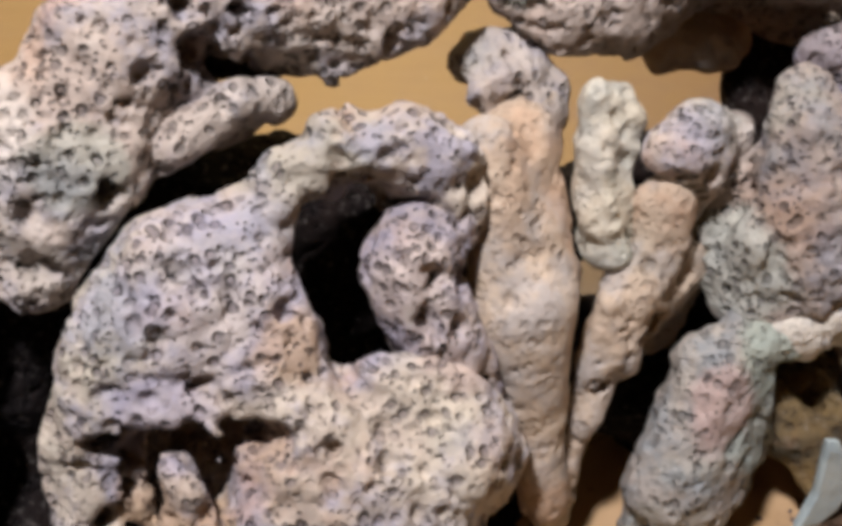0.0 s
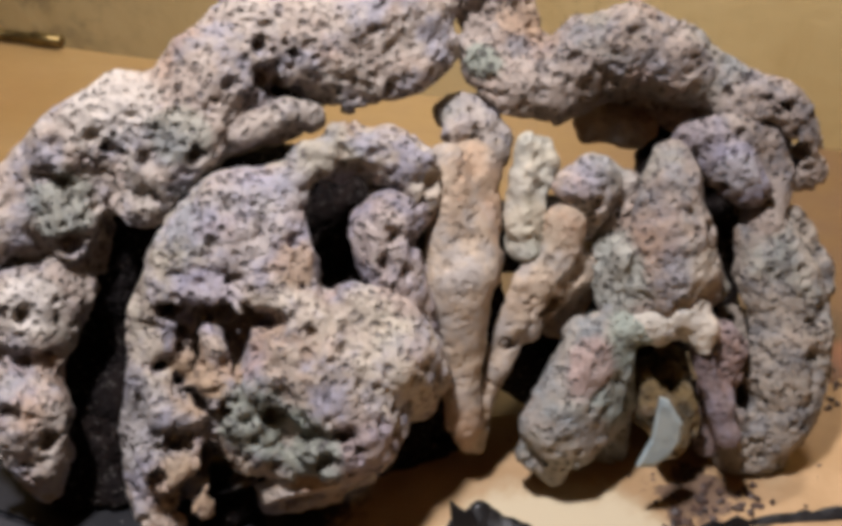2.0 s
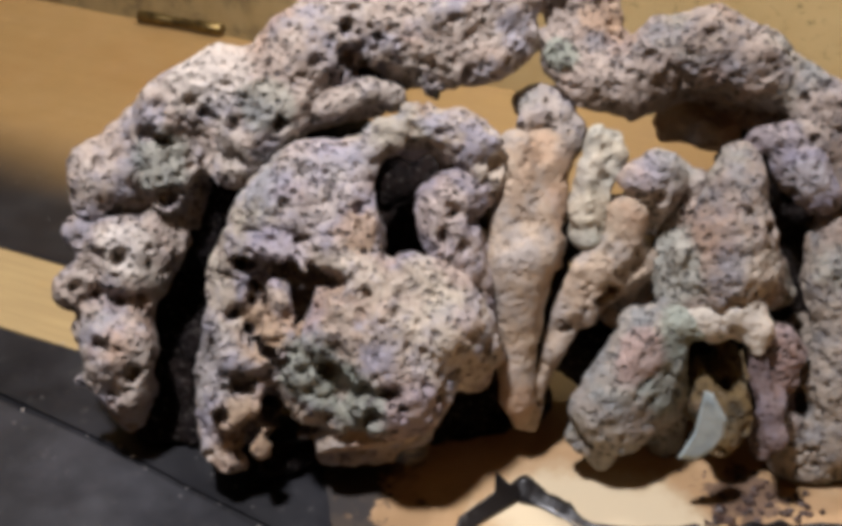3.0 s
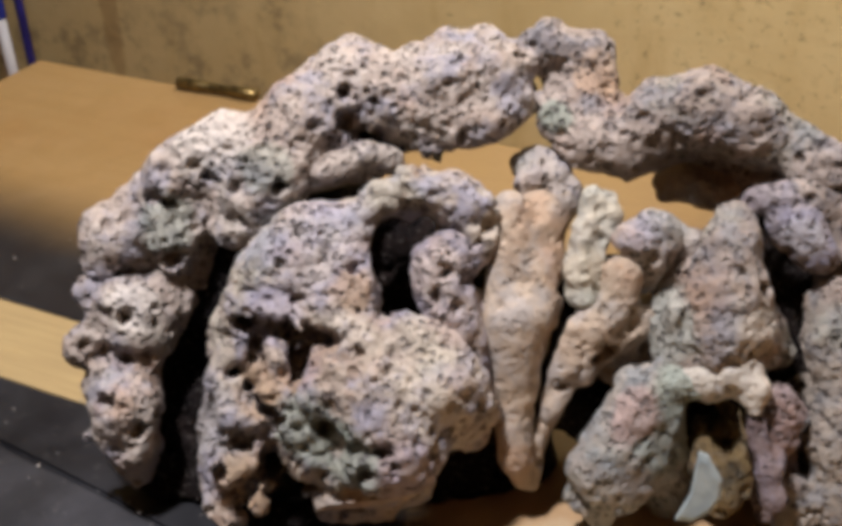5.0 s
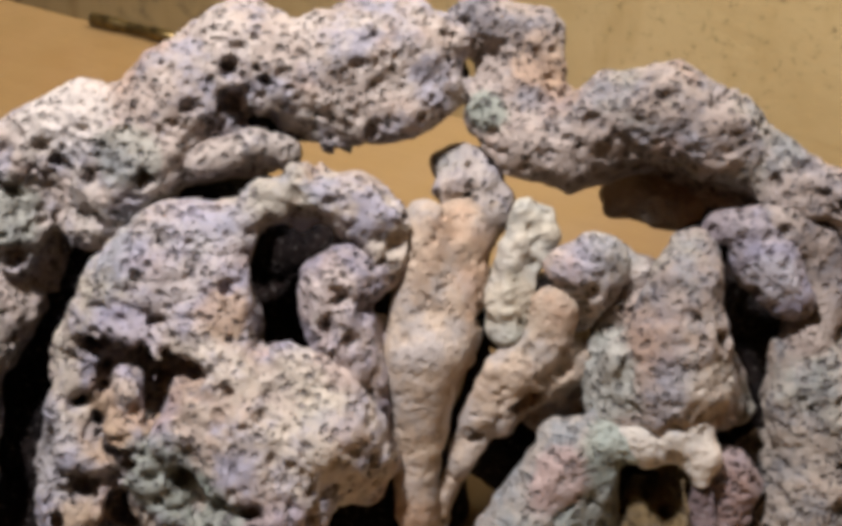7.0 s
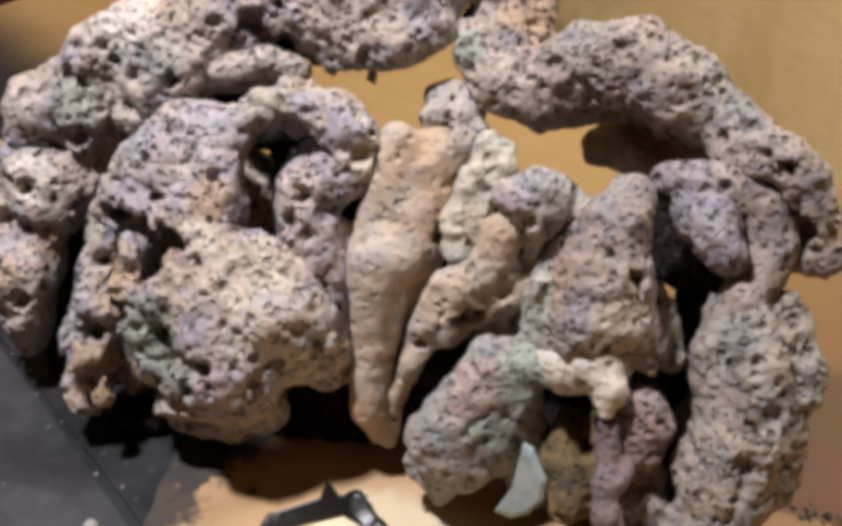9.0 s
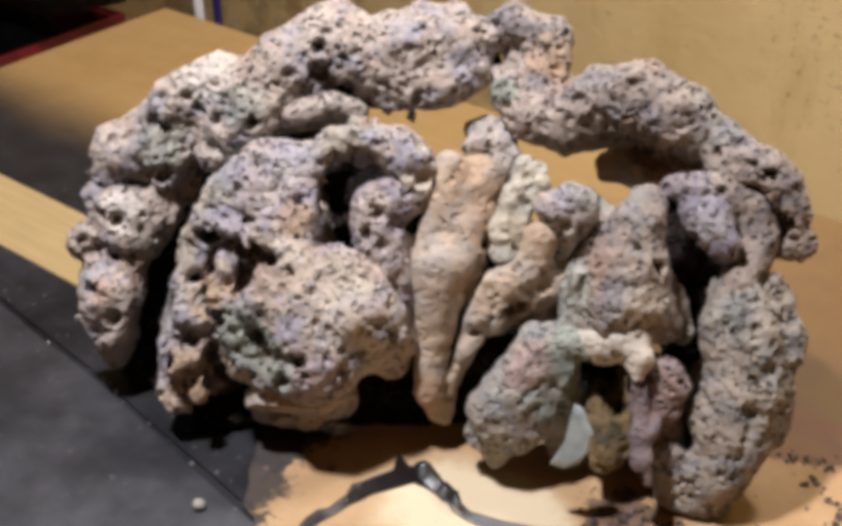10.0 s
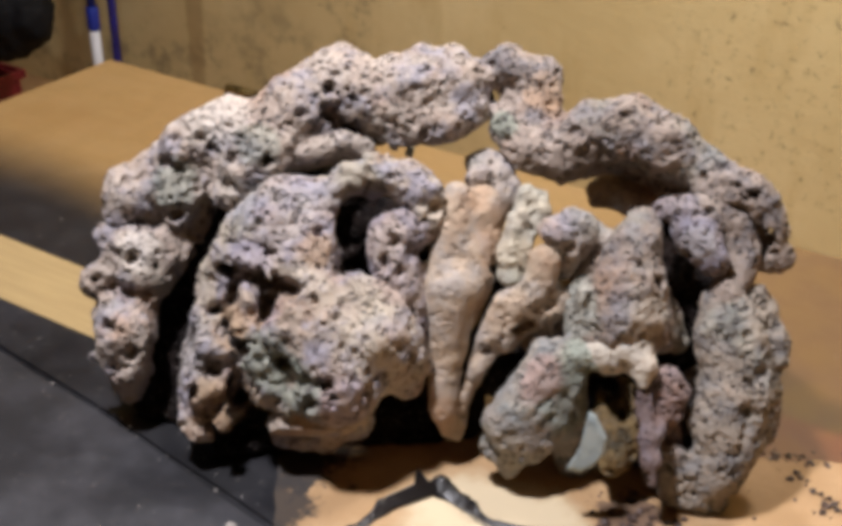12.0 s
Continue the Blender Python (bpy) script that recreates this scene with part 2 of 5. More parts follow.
def lath_material():
    n = Nodes("bare_light_wood")
    grain = n.noise(14, 7, 0.65, n.moved((0, 0, 0), (1, 18, 1)))
    c = n.mix(n.span(grain, 0.35, 0.68), (0.27, 0.19, 0.085), (0.325, 0.235, 0.105))
    c = n.mix(n.span(n.noise(40, 5, 0.6), 0.62, 0.75, 0, 0.6), c, (0.3, 0.2, 0.08))
    return n.done(c, 0.6, n.bump(grain, 0.15, 0.001))


def black_material(name, tint, rough_a, rough_b, dust):
    n = Nodes(name)
    c = n.mix(n.span(n.noise(5, 6, 0.65), 0.36, 0.66), tuple(v * 0.4 for v in tint), tuple(v * 1.6 + 0.003 for v in tint))
    c = n.mix(n.span(n.noise(140, 6, 0.75), 0.58, 0.8, 0, dust), c, (0.22, 0.2, 0.18))
    c = n.mix(n.span(n.cells(75), 0.07, 0.03, 0, 0.6), c, (0.32, 0.3, 0.28))
    return n.done(c, n.span(n.noise(18, 5), 0.3, 0.7, rough_a, rough_b), n.bump(n.noise(260, 5), 0.25, 0.001))


def card_material():
    n = Nodes("worn_tan_cardboard")
    c = n.mix(n.span(n.noise(25, 6, 0.6), 0.35, 0.65), (0.34, 0.21, 0.1), (0.42, 0.27, 0.14))
    c = n.mix(n.span(n.noise(9, 4, 0.6), 0.5, 0.66, 0, 0.4), c, (0.52, 0.38, 0.22))
    c = n.mix(n.spot((0.035, 0.0, 0), 0.045, 0.05, 25, (0.8, 1, 1)), c, (0.57, 0.47, 0.31))
    for at, r in (((-0.105, 0.0, 0), 0.04), ((-0.085, -0.055, 0), 0.028), ((-0.088, -0.022, 0), 0.02), ((-0.058, -0.078, 0), 0.014)):
        c = n.mix(n.sums("MULTIPLY", n.spot(at, r, 0.06, 90), 0.93), c, (0.03, 0.025, 0.022))
    c = n.mix(n.sums("MULTIPLY", n.spot((0.095, 0.052, 0), 0.02, 0.05, 120), 0.8), c, (0.07, 0.04, 0.03))
    c = n.mix(n.spot((-0.052, -0.016, 0), 0.0055, 0.002, 200), c, (0.05, 0.035, 0.02))
    c = n.mix(n.span(n.noise(75, 6, 0.7), 0.63, 0.73, 0, 0.8), c, (0.16, 0.09, 0.04))
    return n.done(c, 0.8, n.bump(n.noise(60, 6), 0.35, 0.002))


def wall_material():
    """Ochre limewash with mould low down, scuffs and drips."""
    n = Nodes("stained_ochre_plaster")
    c = n.mix(n.span(n.noise(1.6, 5, 0.6), 0.35, 0.68), (0.56, 0.43, 0.2), (0.64, 0.51, 0.26))
    c = n.mix(n.span(n.noise(9, 6, 0.6, n.moved((0, 0, 0), (1, 1, 0.25))), 0.52, 0.72, 0, 0.35), c, (0.4, 0.27, 0.09))
    low = n.span(n.sums("ADD", n.axis(2), n.sums("MULTIPLY", n.sums("SUBTRACT", n.noise(3.5, 5), 0.5), 0.5)), -0.42, -0.72)
    left = n.span(n.axis(0), -0.9, -1.5)
    mould = n.span(n.noise(11, 8, 0.68), 0.46, 0.68)
    c = n.mix(n.sums("MULTIPLY", n.sums("MULTIPLY", low, left), n.sums("ADD", n.sums("MULTIPLY", mould, 0.55), 0.08)), c, (0.13, 0.105, 0.06))
    column = n.spot((-1.4, 1.87, -0.36), 0.17, 0.25, 9, (2.2, 1, 0.8))
    c = n.mix(n.sums("MULTIPLY", column, n.span(n.noise(34, 7, 0.7), 0.42, 0.66, 0.0, 0.5)), c, (0.14, 0.11, 0.065))
    # Tall narrow brown streak.
    streak = n.spot((-1.93, 1.87, -0.4), 0.035, 0.03, 9, (1, 1, 0.08))
    c = n.mix(n.sums("MULTIPLY", streak, 0.55), c, (0.3, 0.19, 0.07))
    patch = n.spot((-0.24, 1.87, -0.36), 0.32, 0.4, 7, (1, 1, 1.0))
    c = n.mix(n.sums("MULTIPLY", patch, n.span(n.noise(46, 7, 0.75), 0.54, 0.66, 0, 0.65)), c, (0.12, 0.085, 0.035))
    c = n.mix(n.span(n.noise(20, 7, 0.7, n.moved((4, 0, 9), (1, 1, 1.6))), 0.64, 0.74, 0, 0.55), c, (0.16, 0.11, 0.05))
    return n.done(c, 0.85, n.bump(n.noise(28, 7, 0.6), 0.3, 0.01))


def plain_material(name, a, b, scale, rough, metal=0.0, relief=0.1, shine=0.5):
    n = Nodes(name)
    return n.done(n.mix(n.span(n.noise(scale, 5), 0.35, 0.65), a, b), rough, n.bump(n.noise(scale * 6, 4), relief, 0.001), metal, Specular_IOR_Level=shine)


chip_mat, board_mat, lath_mat = chip_material(), board_material(), lath_material()
soot_mat = black_material("sooty_black_board", (0.006, 0.006, 0.009), 0.4, 0.65, 0.4)
sheet_mat = black_material("dull_black_sheet", (0.04, 0.04, 0.045), 0.36, 0.5, 0.4)
card_mat, wall_mat = card_material(), wall_material()
strip_mat = black_material("dirty_black_plastic", (0.014, 0.012, 0.012), 0.28, 0.6, 0.75)
brass_mat = plain_material("tarnished_brass", (0.22, 0.15, 0.05), (0.08, 0.055, 0.02), 120, 0.35, 0.8)
blue_mat = plain_material("blue_plastic", (0.015, 0.03, 0.28), (0.02, 0.045, 0.34), 30, 0.35)
navy_mat = plain_material("dark_blue_metal_tube", (0.012, 0.012, 0.13), (0.02, 0.02, 0.2), 30, 0.2)
white_mat = plain_material("white_plastic", (0.74, 0.74, 0.78), (0.8, 0.8, 0.82), 20, 0.4)
bag_mat = plain_material("black_bag_fabric", (0.004, 0.004, 0.005), (0.007, 0.007, 0.008), 12, 0.7, 0.0, 0.1, 0.1)
red_mat = plain_material("dark_red_plastic", (0.13, 0.008, 0.014), (0.2, 0.012, 0.02), 15, 0.4)
floor_mat = plain_material("brown_cement_floor", (0.3, 0.17, 0.075), (0.4, 0.24, 0.11), 8, 0.8, 0.0, 0.4)
# Browns of the unseen ceiling and walls, chosen to limit bounced light.
ceiling_mat = plain_material("unseen_brown_ceiling", (0.34, 0.28, 0.22), (0.42, 0.35, 0.28), 3, 0.9)
unseen_wall_mat = plain_material("unseen_brown_wall", (0.3, 0.22, 0.13), (0.38, 0.29, 0.18), 3, 0.9)
crumb_mat = plain_material("dark_stone_crumbs", (0.03, 0.018, 0.015), (0.09, 0.05, 0.035), 200, 0.5)
grit_mat = plain_material("pale_grit", (0.22, 0.2, 0.18), (0.34, 0.31, 0.28), 200, 0.6)
leg_mat = plain_material("dark_wood_leg", (0.1, 0.055, 0.025), (0.16, 0.09, 0.04), 20, 0.6)


# ---- builders ----
def part(name, bm, material, parent=None, label="", smooth=False):
    me = bpy.data.meshes.new(name)
    if smooth:
        for f in bm.faces:
            f.smooth = True
    bm.to_mesh(me)
    bm.free()
    me.materials.append(material)
    ob = new(name, me)
    if parent:
        ob.parent = parent
        ob.location = -parent.location if not parent.parent else (0, 0, 0)
    if label:
        ob["label"] = label
    return ob


def thing(name, at, label, category, group="", kind=""):
    ob = new(name)
    ob.location = at
    ob.empty_display_size = 0.05
    return tagged(ob, label, category, group, kind)


def block(x0, x1, y0, y1, z0, z1, bevel=0.0, bm=None):
    bm = bm or bmesh.new()
    m = Matrix.Translation(((x0 + x1) / 2, (y0 + y1) / 2, (z0 + z1) / 2)) @ Matrix.Diagonal((x1 - x0, y1 - y0, z1 - z0, 1))
    made = bmesh.ops.create_cube(bm, size=1, matrix=m)
    if bevel:
        bmesh.ops.bevel(bm, geom=list({e for v in made["verts"] for e in v.link_edges}), offset=bevel, segments=2, affect="EDGES", profile=0.6)
    return bm


def turned(profile, segments=24, bm=None, at=(0, 0, 0)):
    """A solid of revolution round the z axis from (radius, height) pairs."""
    bm = bm or bmesh.new()
    rings = []
    for r, z in profile:
        rings.append([bm.verts.new((at[0] + r * math.cos(2 * math.pi * k / segments), at[1] + r * math.sin(2 * math.pi * k / segments), at[2] + z)) for k in range(segments)])
    for a, b in zip(rings, rings[1:]):
        for k in range(segments):
            bm.faces.new((a[k], a[(k + 1) % segments], b[(k + 1) % segments], b[k]))
    bm.faces.new(rings[0][::-1]), bm.faces.new(rings[-1])
    return bm


def lattice_noise(shape, step, cell, rng):
    """Smooth random values on a grid, from a coarser random lattice."""
    field = rng.uniform(-1, 1, [int(n * step / cell) + 3 for n in shape]).astype(np.float32)
    for ax, n in enumerate(shape):
        p = np.arange(n) * step / cell + rng.random()
        i = p.astype(int)
        f = (p - i).astype(np.float32)
        f = f * f * (3 - 2 * f)
        f = f.reshape([-1 if a == ax else 1 for a in range(3)])
        field = np.take(field, i, axis=ax) * (1 - f) + np.take(field, i + 1, axis=ax) * f
    return field


def skin(field, low, step):
    """The surface where a field on a grid is zero: vertices and quads."""
    inside = field < 0
    count = np.zeros([n - 1 for n in field.shape], np.int8)
    corners = [(a, b, c) for a in (0, 1) for b in (0, 1) for c in (0, 1)]
    for a, b, c in corners:
        count += inside[a:a + count.shape[0], b:b + count.shape[1], c:c + count.shape[2]]
    cells = np.argwhere((count > 0) & (count < 8))
    index = np.full(count.shape, -1, np.int32)
    index[tuple(cells.T)] = np.arange(len(cells))
    values = {k: field[cells[:, 0] + k[0], cells[:, 1] + k[1], cells[:, 2] + k[2]] for k in corners}
    total, hits = np.zeros((len(cells), 3)), np.zeros(len(cells))
    for k in corners:
        for ax in range(3):
            if k[ax] == 0:
                m = tuple(1 if a == ax else k[a] for a in range(3))
                va, vb = values[k], values[m]
                cross = (va < 0) != (vb < 0)
                t = np.where(cross, va / np.where(cross, va - vb, 1), 0)
                place = np.tile(np.array(k, float), (len(cells), 1))
                place[:, ax] = t
                total += place * cross[:, None]
                hits += cross
    verts = low + step * (cells + total / hits[:, None])
    quads = []
    for ax in range(3):
        b, c = (ax + 1) % 3, (ax + 2) % 3
        lo = [slice(None)] * 3
        hi = [slice(None)] * 3
        lo[ax], hi[ax] = slice(0, -1), slice(1, None)
        e = np.argwhere(inside[tuple(lo)] != inside[tuple(hi)])
        ok = (e[:, b] > 0) & (e[:, c] > 0) & (e[:, b] < field.shape[b] - 1) & (e[:, c] < field.shape[c] - 1)
        e = e[ok]
        ring = []
        for db, dc in ((1, 1), (0, 1), (0, 0), (1, 0)):
            q = e.copy()
            q[:, b] -= db
            q[:, c] -= dc
            ring.append(index[tuple(q.T)])
        ring = np.stack(ring, 1)
        flip = ~inside[tuple(e.T)]
        ring[flip] = ring[flip][:, ::-1]
        quads.append(ring)
    return verts, np.concatenate(quads)


def mesh_of(name, verts, quads, material):
    me = bpy.data.meshes.new(name)
    me.vertices.add(len(verts)), me.loops.add(quads.size), me.polygons.add(len(quads))
    me.vertices.foreach_set("co", np.ascontiguousarray(verts, np.float32).ravel())
    me.loops.foreach_set("vertex_index", np.ascontiguousarray(quads, np.int32).ravel())
    me.polygons.foreach_set("loop_start", np.arange(0, quads.size, 4, dtype=np.int32))
    me.polygons.foreach_set("use_smooth", np.ones(len(quads), bool))
    me.update(calc_edges=True)
    me.materials.append(material)
    return me


class Stone:
    """A form of tapering limbs, melted together, with hollows cut in; centimetres."""

    def __init__(self):
        self.limbs, self.cuts = [], []

    def limb(self, *places):
        self.limbs.append([np.array(p) / 100 for p in places])

    def cut(self, *places):
        self.cuts.append([np.array(p) / 100 for p in places])

    def distance(self, chain, gx, gy, gz):
        best = None
        for a, b in zip(chain, chain[1:] if len(chain) > 1 else chain):
            ab = b[:3] - a[:3]
            px, py, pz = gx - a[0], gy - a[1], gz - a[2]
            t = np.clip((px * ab[0] + py * ab[1] + pz * ab[2]) / max(ab @ ab, 1e-9), 0, 1)
            d = np.sqrt((px - t * ab[0]) ** 2 + (py - t * ab[1]) ** 2 + (pz - t * ab[2]) ** 2) - (a[3] + t * (b[3] - a[3]))
            best = d if best is None else np.minimum(best, d)
        return best

    def build(self, frame_of, seed, step=0.0011, melt=0.007, lumps=0.003, grain=0.001, pores=0.5, pore_size=0.0016, ground=None, crag=0.0009, rugged=None):
        rng = np.random.default_rng(seed)
        pts = np.array([p for c in self.limbs for p in c])
        low = (pts[:, :3] - pts[:, 3:]).min(0) - 0.008
        high = (pts[:, :3] + pts[:, 3:]).max(0) + 0.008
        shape = [int(v) + 2 for v in (high - low) / step]
        gx, gy, gz = [(low[i] + step * np.arange(shape[i])).astype(np.float32).reshape([-1 if a == i else 1 for a in range(3)]) for i in range(3)]
        field = None
        for chain in self.limbs:
            d = self.distance(chain, gx, gy, gz).astype(np.float32)
            if field is None:
                field = d
            else:
                h = np.maximum(melt - np.abs(field - d), 0) / melt
                field = np.minimum(field, d) - h * h * melt / 4
        for cell, size in ((0.03, lumps), (0.014, lumps * 0.75), (0.0075, grain * 1.2), (0.004, grain * 0.8)):
            field += size * lattice_noise(shape, step, cell, rng)
        groove = np.zeros(shape, np.float32)
        for cell, size in ((0.02, 1.0), (0.009, 0.6)):
            groove += size * np.clip(1 - np.abs(lattice_noise(shape, step, cell, rng)) / 0.16, 0, 1)
        if rugged is not None:
            x, y, z, r = rugged
            reach = np.sqrt((gx - x) ** 2 + (gy - y) ** 2 + (gz - z) ** 2)
            field += (0.004 * np.clip(1.6 - reach / r, 0, 1) * lattice_noise(shape, step, 0.011, rng)).astype(np.float32)
            field += (crag * (1 + 2.2 * np.clip(1.6 - reach / r, 0, 1)) * groove).astype(np.float32)
        else:
            field += crag * groove
        field += 0.001 - 0.25 * crag
        ragged = lattice_noise(shape, step, 0.0055, rng) + 0.6 * lattice_noise(shape, step, 0.003, rng)
        for chain in self.cuts:
            ends = np.array(chain)
            first = np.floor(((ends[:, :3] - ends[:, 3:]).min(0) - 0.006 - low) / step).astype(int).clip(0)
            last = np.ceil(((ends[:, :3] + ends[:, 3:]).max(0) + 0.006 - low) / step).astype(int).clip(0)
            box = tuple(slice(a, b) for a, b in zip(first, last))
            d = self.distance(chain, gx[box[0]], gy[:, box[1]], gz[:, :, box[2]]).astype(np.float32) + 0.0014 * ragged[box]
            part_of = field[box]
            if part_of.size:
                h = np.maximum(0.004 - np.abs(part_of + d), 0) / 0.004
                field[box] = np.maximum(part_of, -d) + h * h * 0.001
        near = np.argwhere(np.abs(field) < step * 0.6)
        number = int(len(near) * step * step * 1e6 * pores / 45)
        if number:
            where = near[rng.integers(0, len(near), number)]
            radius = (pore_size * rng.lognormal(0, 0.38, number)).astype(np.float32)
            radius = np.minimum(radius, 0.0042)
            w = 4
            off = np.arange(-w, w + 1)
            ox, oy, oz = [o.ravel() for o in np.meshgrid(off, off, off, indexing="ij")]
            long = rng.uniform(0.7, 1.4, (number, 3))
            ix, iy, iz = [where[:, i, None] + o for i, o in enumerate((ox, oy, oz))]
            d = step * np.sqrt((ox * long[:, :1]) ** 2 + (oy * long[:, 1:2]) ** 2 + (oz * long[:, 2:]) ** 2)
            carve = (radius[:, None] - d).astype(np.float32)
            ok = (carve > -step) & (ix >= 0) & (iy >= 0) & (iz >= 0) & (ix < shape[0]) & (iy < shape[1]) & (iz < shape[2])
            np.maximum.at(field, (ix[ok], iy[ok], iz[ok]), carve[ok])
        m = np.array(frame_of)
        if ground is not None:
            height = m[2, 0] * gx + m[2, 1] * gy + m[2, 2] * gz + m[2, 3]
            field = np.maximum(field, (ground - height).astype(np.float32))
        for ax in range(3):
            ends = [slice(None)] * 3
            for e in (0, -1):
                ends[ax] = e
                field[tuple(ends)] = np.maximum(field[tuple(ends)], step)
        verts, quads = skin(field, low, step)
        return verts @ m[:3, :3].T + m[:3, 3], quads


# ---- room ----
FLOOR = -0.88
part("floor", block(-3.4, 2.4, -2.2, 2.0, FLOOR - 0.1, FLOOR), floor_mat)
part("wall_north", block(-3.4, 2.4, 1.87, 2.0, FLOOR, 1.75), wall_mat)
# Three walls and a ceiling out of view, added to close the room.
part("wall_south", block(-3.4, 2.4, -2.35, -2.2, FLOOR, 1.75), unseen_wall_mat)
part("wall_west", block(-3.55, -3.4, -2.35, 2.0, FLOOR, 1.75), unseen_wall_mat)
part("wall_east", block(2.4, 2.55, -2.35, 2.0, FLOOR, 1.75), unseen_wall_mat)
part("ceiling", block(-3.55, 2.55, -2.35, 2.0, 1.75, 1.85), ceiling_mat)
for n, l in (("floor", "brown cement floor of the room"), ("wall_north", "ochre plaster wall with mould and scuffs"), ("wall_south", "unseen wall added to close the room"),
             ("wall_west", "unseen wall added to close the room"), ("wall_east", "unseen wall added to close the room"), ("ceiling", "unseen ceiling added to close the room")):
    tagged(bpy.data.objects[n], l, n.split("_")[0], kind="structure")

# ---- workbench ----
bench = thing("workbench", (0.2, 0, FLOOR), "workbench of brown varnished, light wooden and sooty black boards", "workbench")
part("back_board", block(-0.705, 1.3, 0.084, 0.433, -0.03, 0, 0.002), board_mat, bench, "brown varnished board, black towards its left front")
part("lath", block(-0.705, 1.3, 0.0165, 0.083, -0.03, 0.001, 0.0015), lath_mat, bench, "bare light wooden lath")
part("front_board", block(-0.705, 1.3, -0.95, 0.0155, -0.03, 0, 0.002), soot_mat, bench, "sooty black board")
for x in (-0.62, 1.2):
    for y in (-0.86, 0.34):
        part("leg", block(x - 0.03, x + 0.03, y - 0.03, y + 0.03, FLOOR, -0.03, 0.004), leg_mat, bench)
for y in (-0.86, 0.34):
    part("rail", block(-0.59, 1.17, y - 0.015, y + 0.015, -0.12, -0.03, 0.003), leg_mat, bench)


def sheet(outline, z0, z1, wobble, step, seed):
    """A thin flat piece with a ragged edge; outline in metres, seen from above."""
    rng = random.Random(seed)
    pts = []
    for (ax, ay), (bx, by) in zip(outline, outline[1:] + outline[:1]):
        k = max(1, int(math.hypot(bx - ax, by - ay) / step))
        for i in range(k):
            t = i / k
            w = wobble if i else wobble * 0.3
            pts.append((ax + (bx - ax) * t + rng.uniform(-w, w), ay + (by - ay) * t + rng.uniform(-w, w)))
    bm = bmesh.new()
    face = bm.faces.new([bm.verts.new((x, y, z1)) for x, y in pts])
    made = bmesh.ops.extrude_face_region(bm, geom=[face])
    for v in made["geom"]:
        if isinstance(v, bmesh.types.BMVert):
            v.co.z = z0
    bmesh.ops.recalc_face_normals(bm, faces=bm.faces)
    bmesh.ops.triangulate(bm, faces=[f for f in bm.faces if len(f.verts) > 4])
    return bm


black_sheet = part("black_sheet", sheet([(-0.66, 0.003), (-0.23, -0.044), (-0.044, -0.073), (0.1, -0.095), (0.1, -0.6), (-0.66, -0.6)], 0.0003, 0.0024, 0.0008, 0.03, 3), sheet_mat)
rear_sheet = part("black_sheet", sheet([(-0.66, 0.0145), (-0.66, 0.0075), (-0.23, -0.0395), (-0.044, -0.068), (0.05, -0.08), (0.05, 0.0145)], 0.0003, 0.0022, 0.0006, 0.03, 8), soot_mat)
tagged(rear_sheet, "sooty black sheet lying beside the light lath", "sheet", "black sheets on the bench")
tagged(black_sheet, "dull black sheet lying on the workbench", "sheet", "black sheets on the bench")
card = part("cardboard", sheet([(-0.115, 0.03), (-0.105, -0.02), (-0.07, -0.066), (0.0, -0.1), (0.1, -0.4), (0.75, -0.35), (0.7, 0.3), (0.27, 0.205), (0.139, 0.143), (0.02, 0.1)], 0.0026, 0.0046, 0.003, 0.012, 5), card_mat)
tagged(card, "worn tan cardboard with black dirt under the rock", "cardboard")


def ribbon(places, widths, lift, thick):
    """A flat bent strip through places on the bench."""
    bm = bmesh.new()
    rows = []
    pts = [Vector((x, y, z)) for x, y, z in places]
    fine, wide, roll = [], [], []
    for i in range(len(pts) - 1):
        p0, p1, p2, p3 = pts[max(i - 1, 0)], pts[i], pts[i + 1], pts[min(i + 2, len(pts) - 1)]
        for k in range(8):
            t = k / 8
            fine.append(0.5 * (2 * p1 + (p2 - p0) * t + (2 * p0 - 5 * p1 + 4 * p2 - p3) * t * t + (3 * p1 - p0 - 3 * p2 + p3) * t ** 3))
            wide.append(widths[i] + (widths[i + 1] - widths[i]) * t)
    for i, p in enumerate(fine):
        d = (fine[min(i + 1, len(fine) - 1)] - fine[max(i - 1, 0)]).normalized()
        side = Vector((-d.y, d.x, 0)).normalized()
        w = wide[i] * (1 + 0.5 * noise.noise(p * 140))
        tip = lift * (0.4 + 1.6 * noise.noise(p * 110 + Vector((3, 1, 2))))
        rows.append([bm.verts.new(p + side * w * a + Vector((0, 0, b * thick + abs(tip) * (a + 0.5) + 0.3 * lift * math.sin(a * 6)))) for b in (0, 1) for a in (-0.5, -0.17, 0.17, 0.5)])
    loop = (0, 1, 2, 3, 7, 6, 5, 4)
    for a, b in zip(rows, rows[1:]):
        for k in range(8):
            bm.faces.new((a[loop[k]], a[loop[(k + 1) % 8]], b[loop[(k + 1) % 8]], b[loop[k]]))
    for r, order in ((rows[0], loop[::-1]), (rows[-1], loop)):
        bm.faces.new([r[k] for k in order])
    bmesh.ops.recalc_face_normals(bm, faces=bm.faces)
    return bm


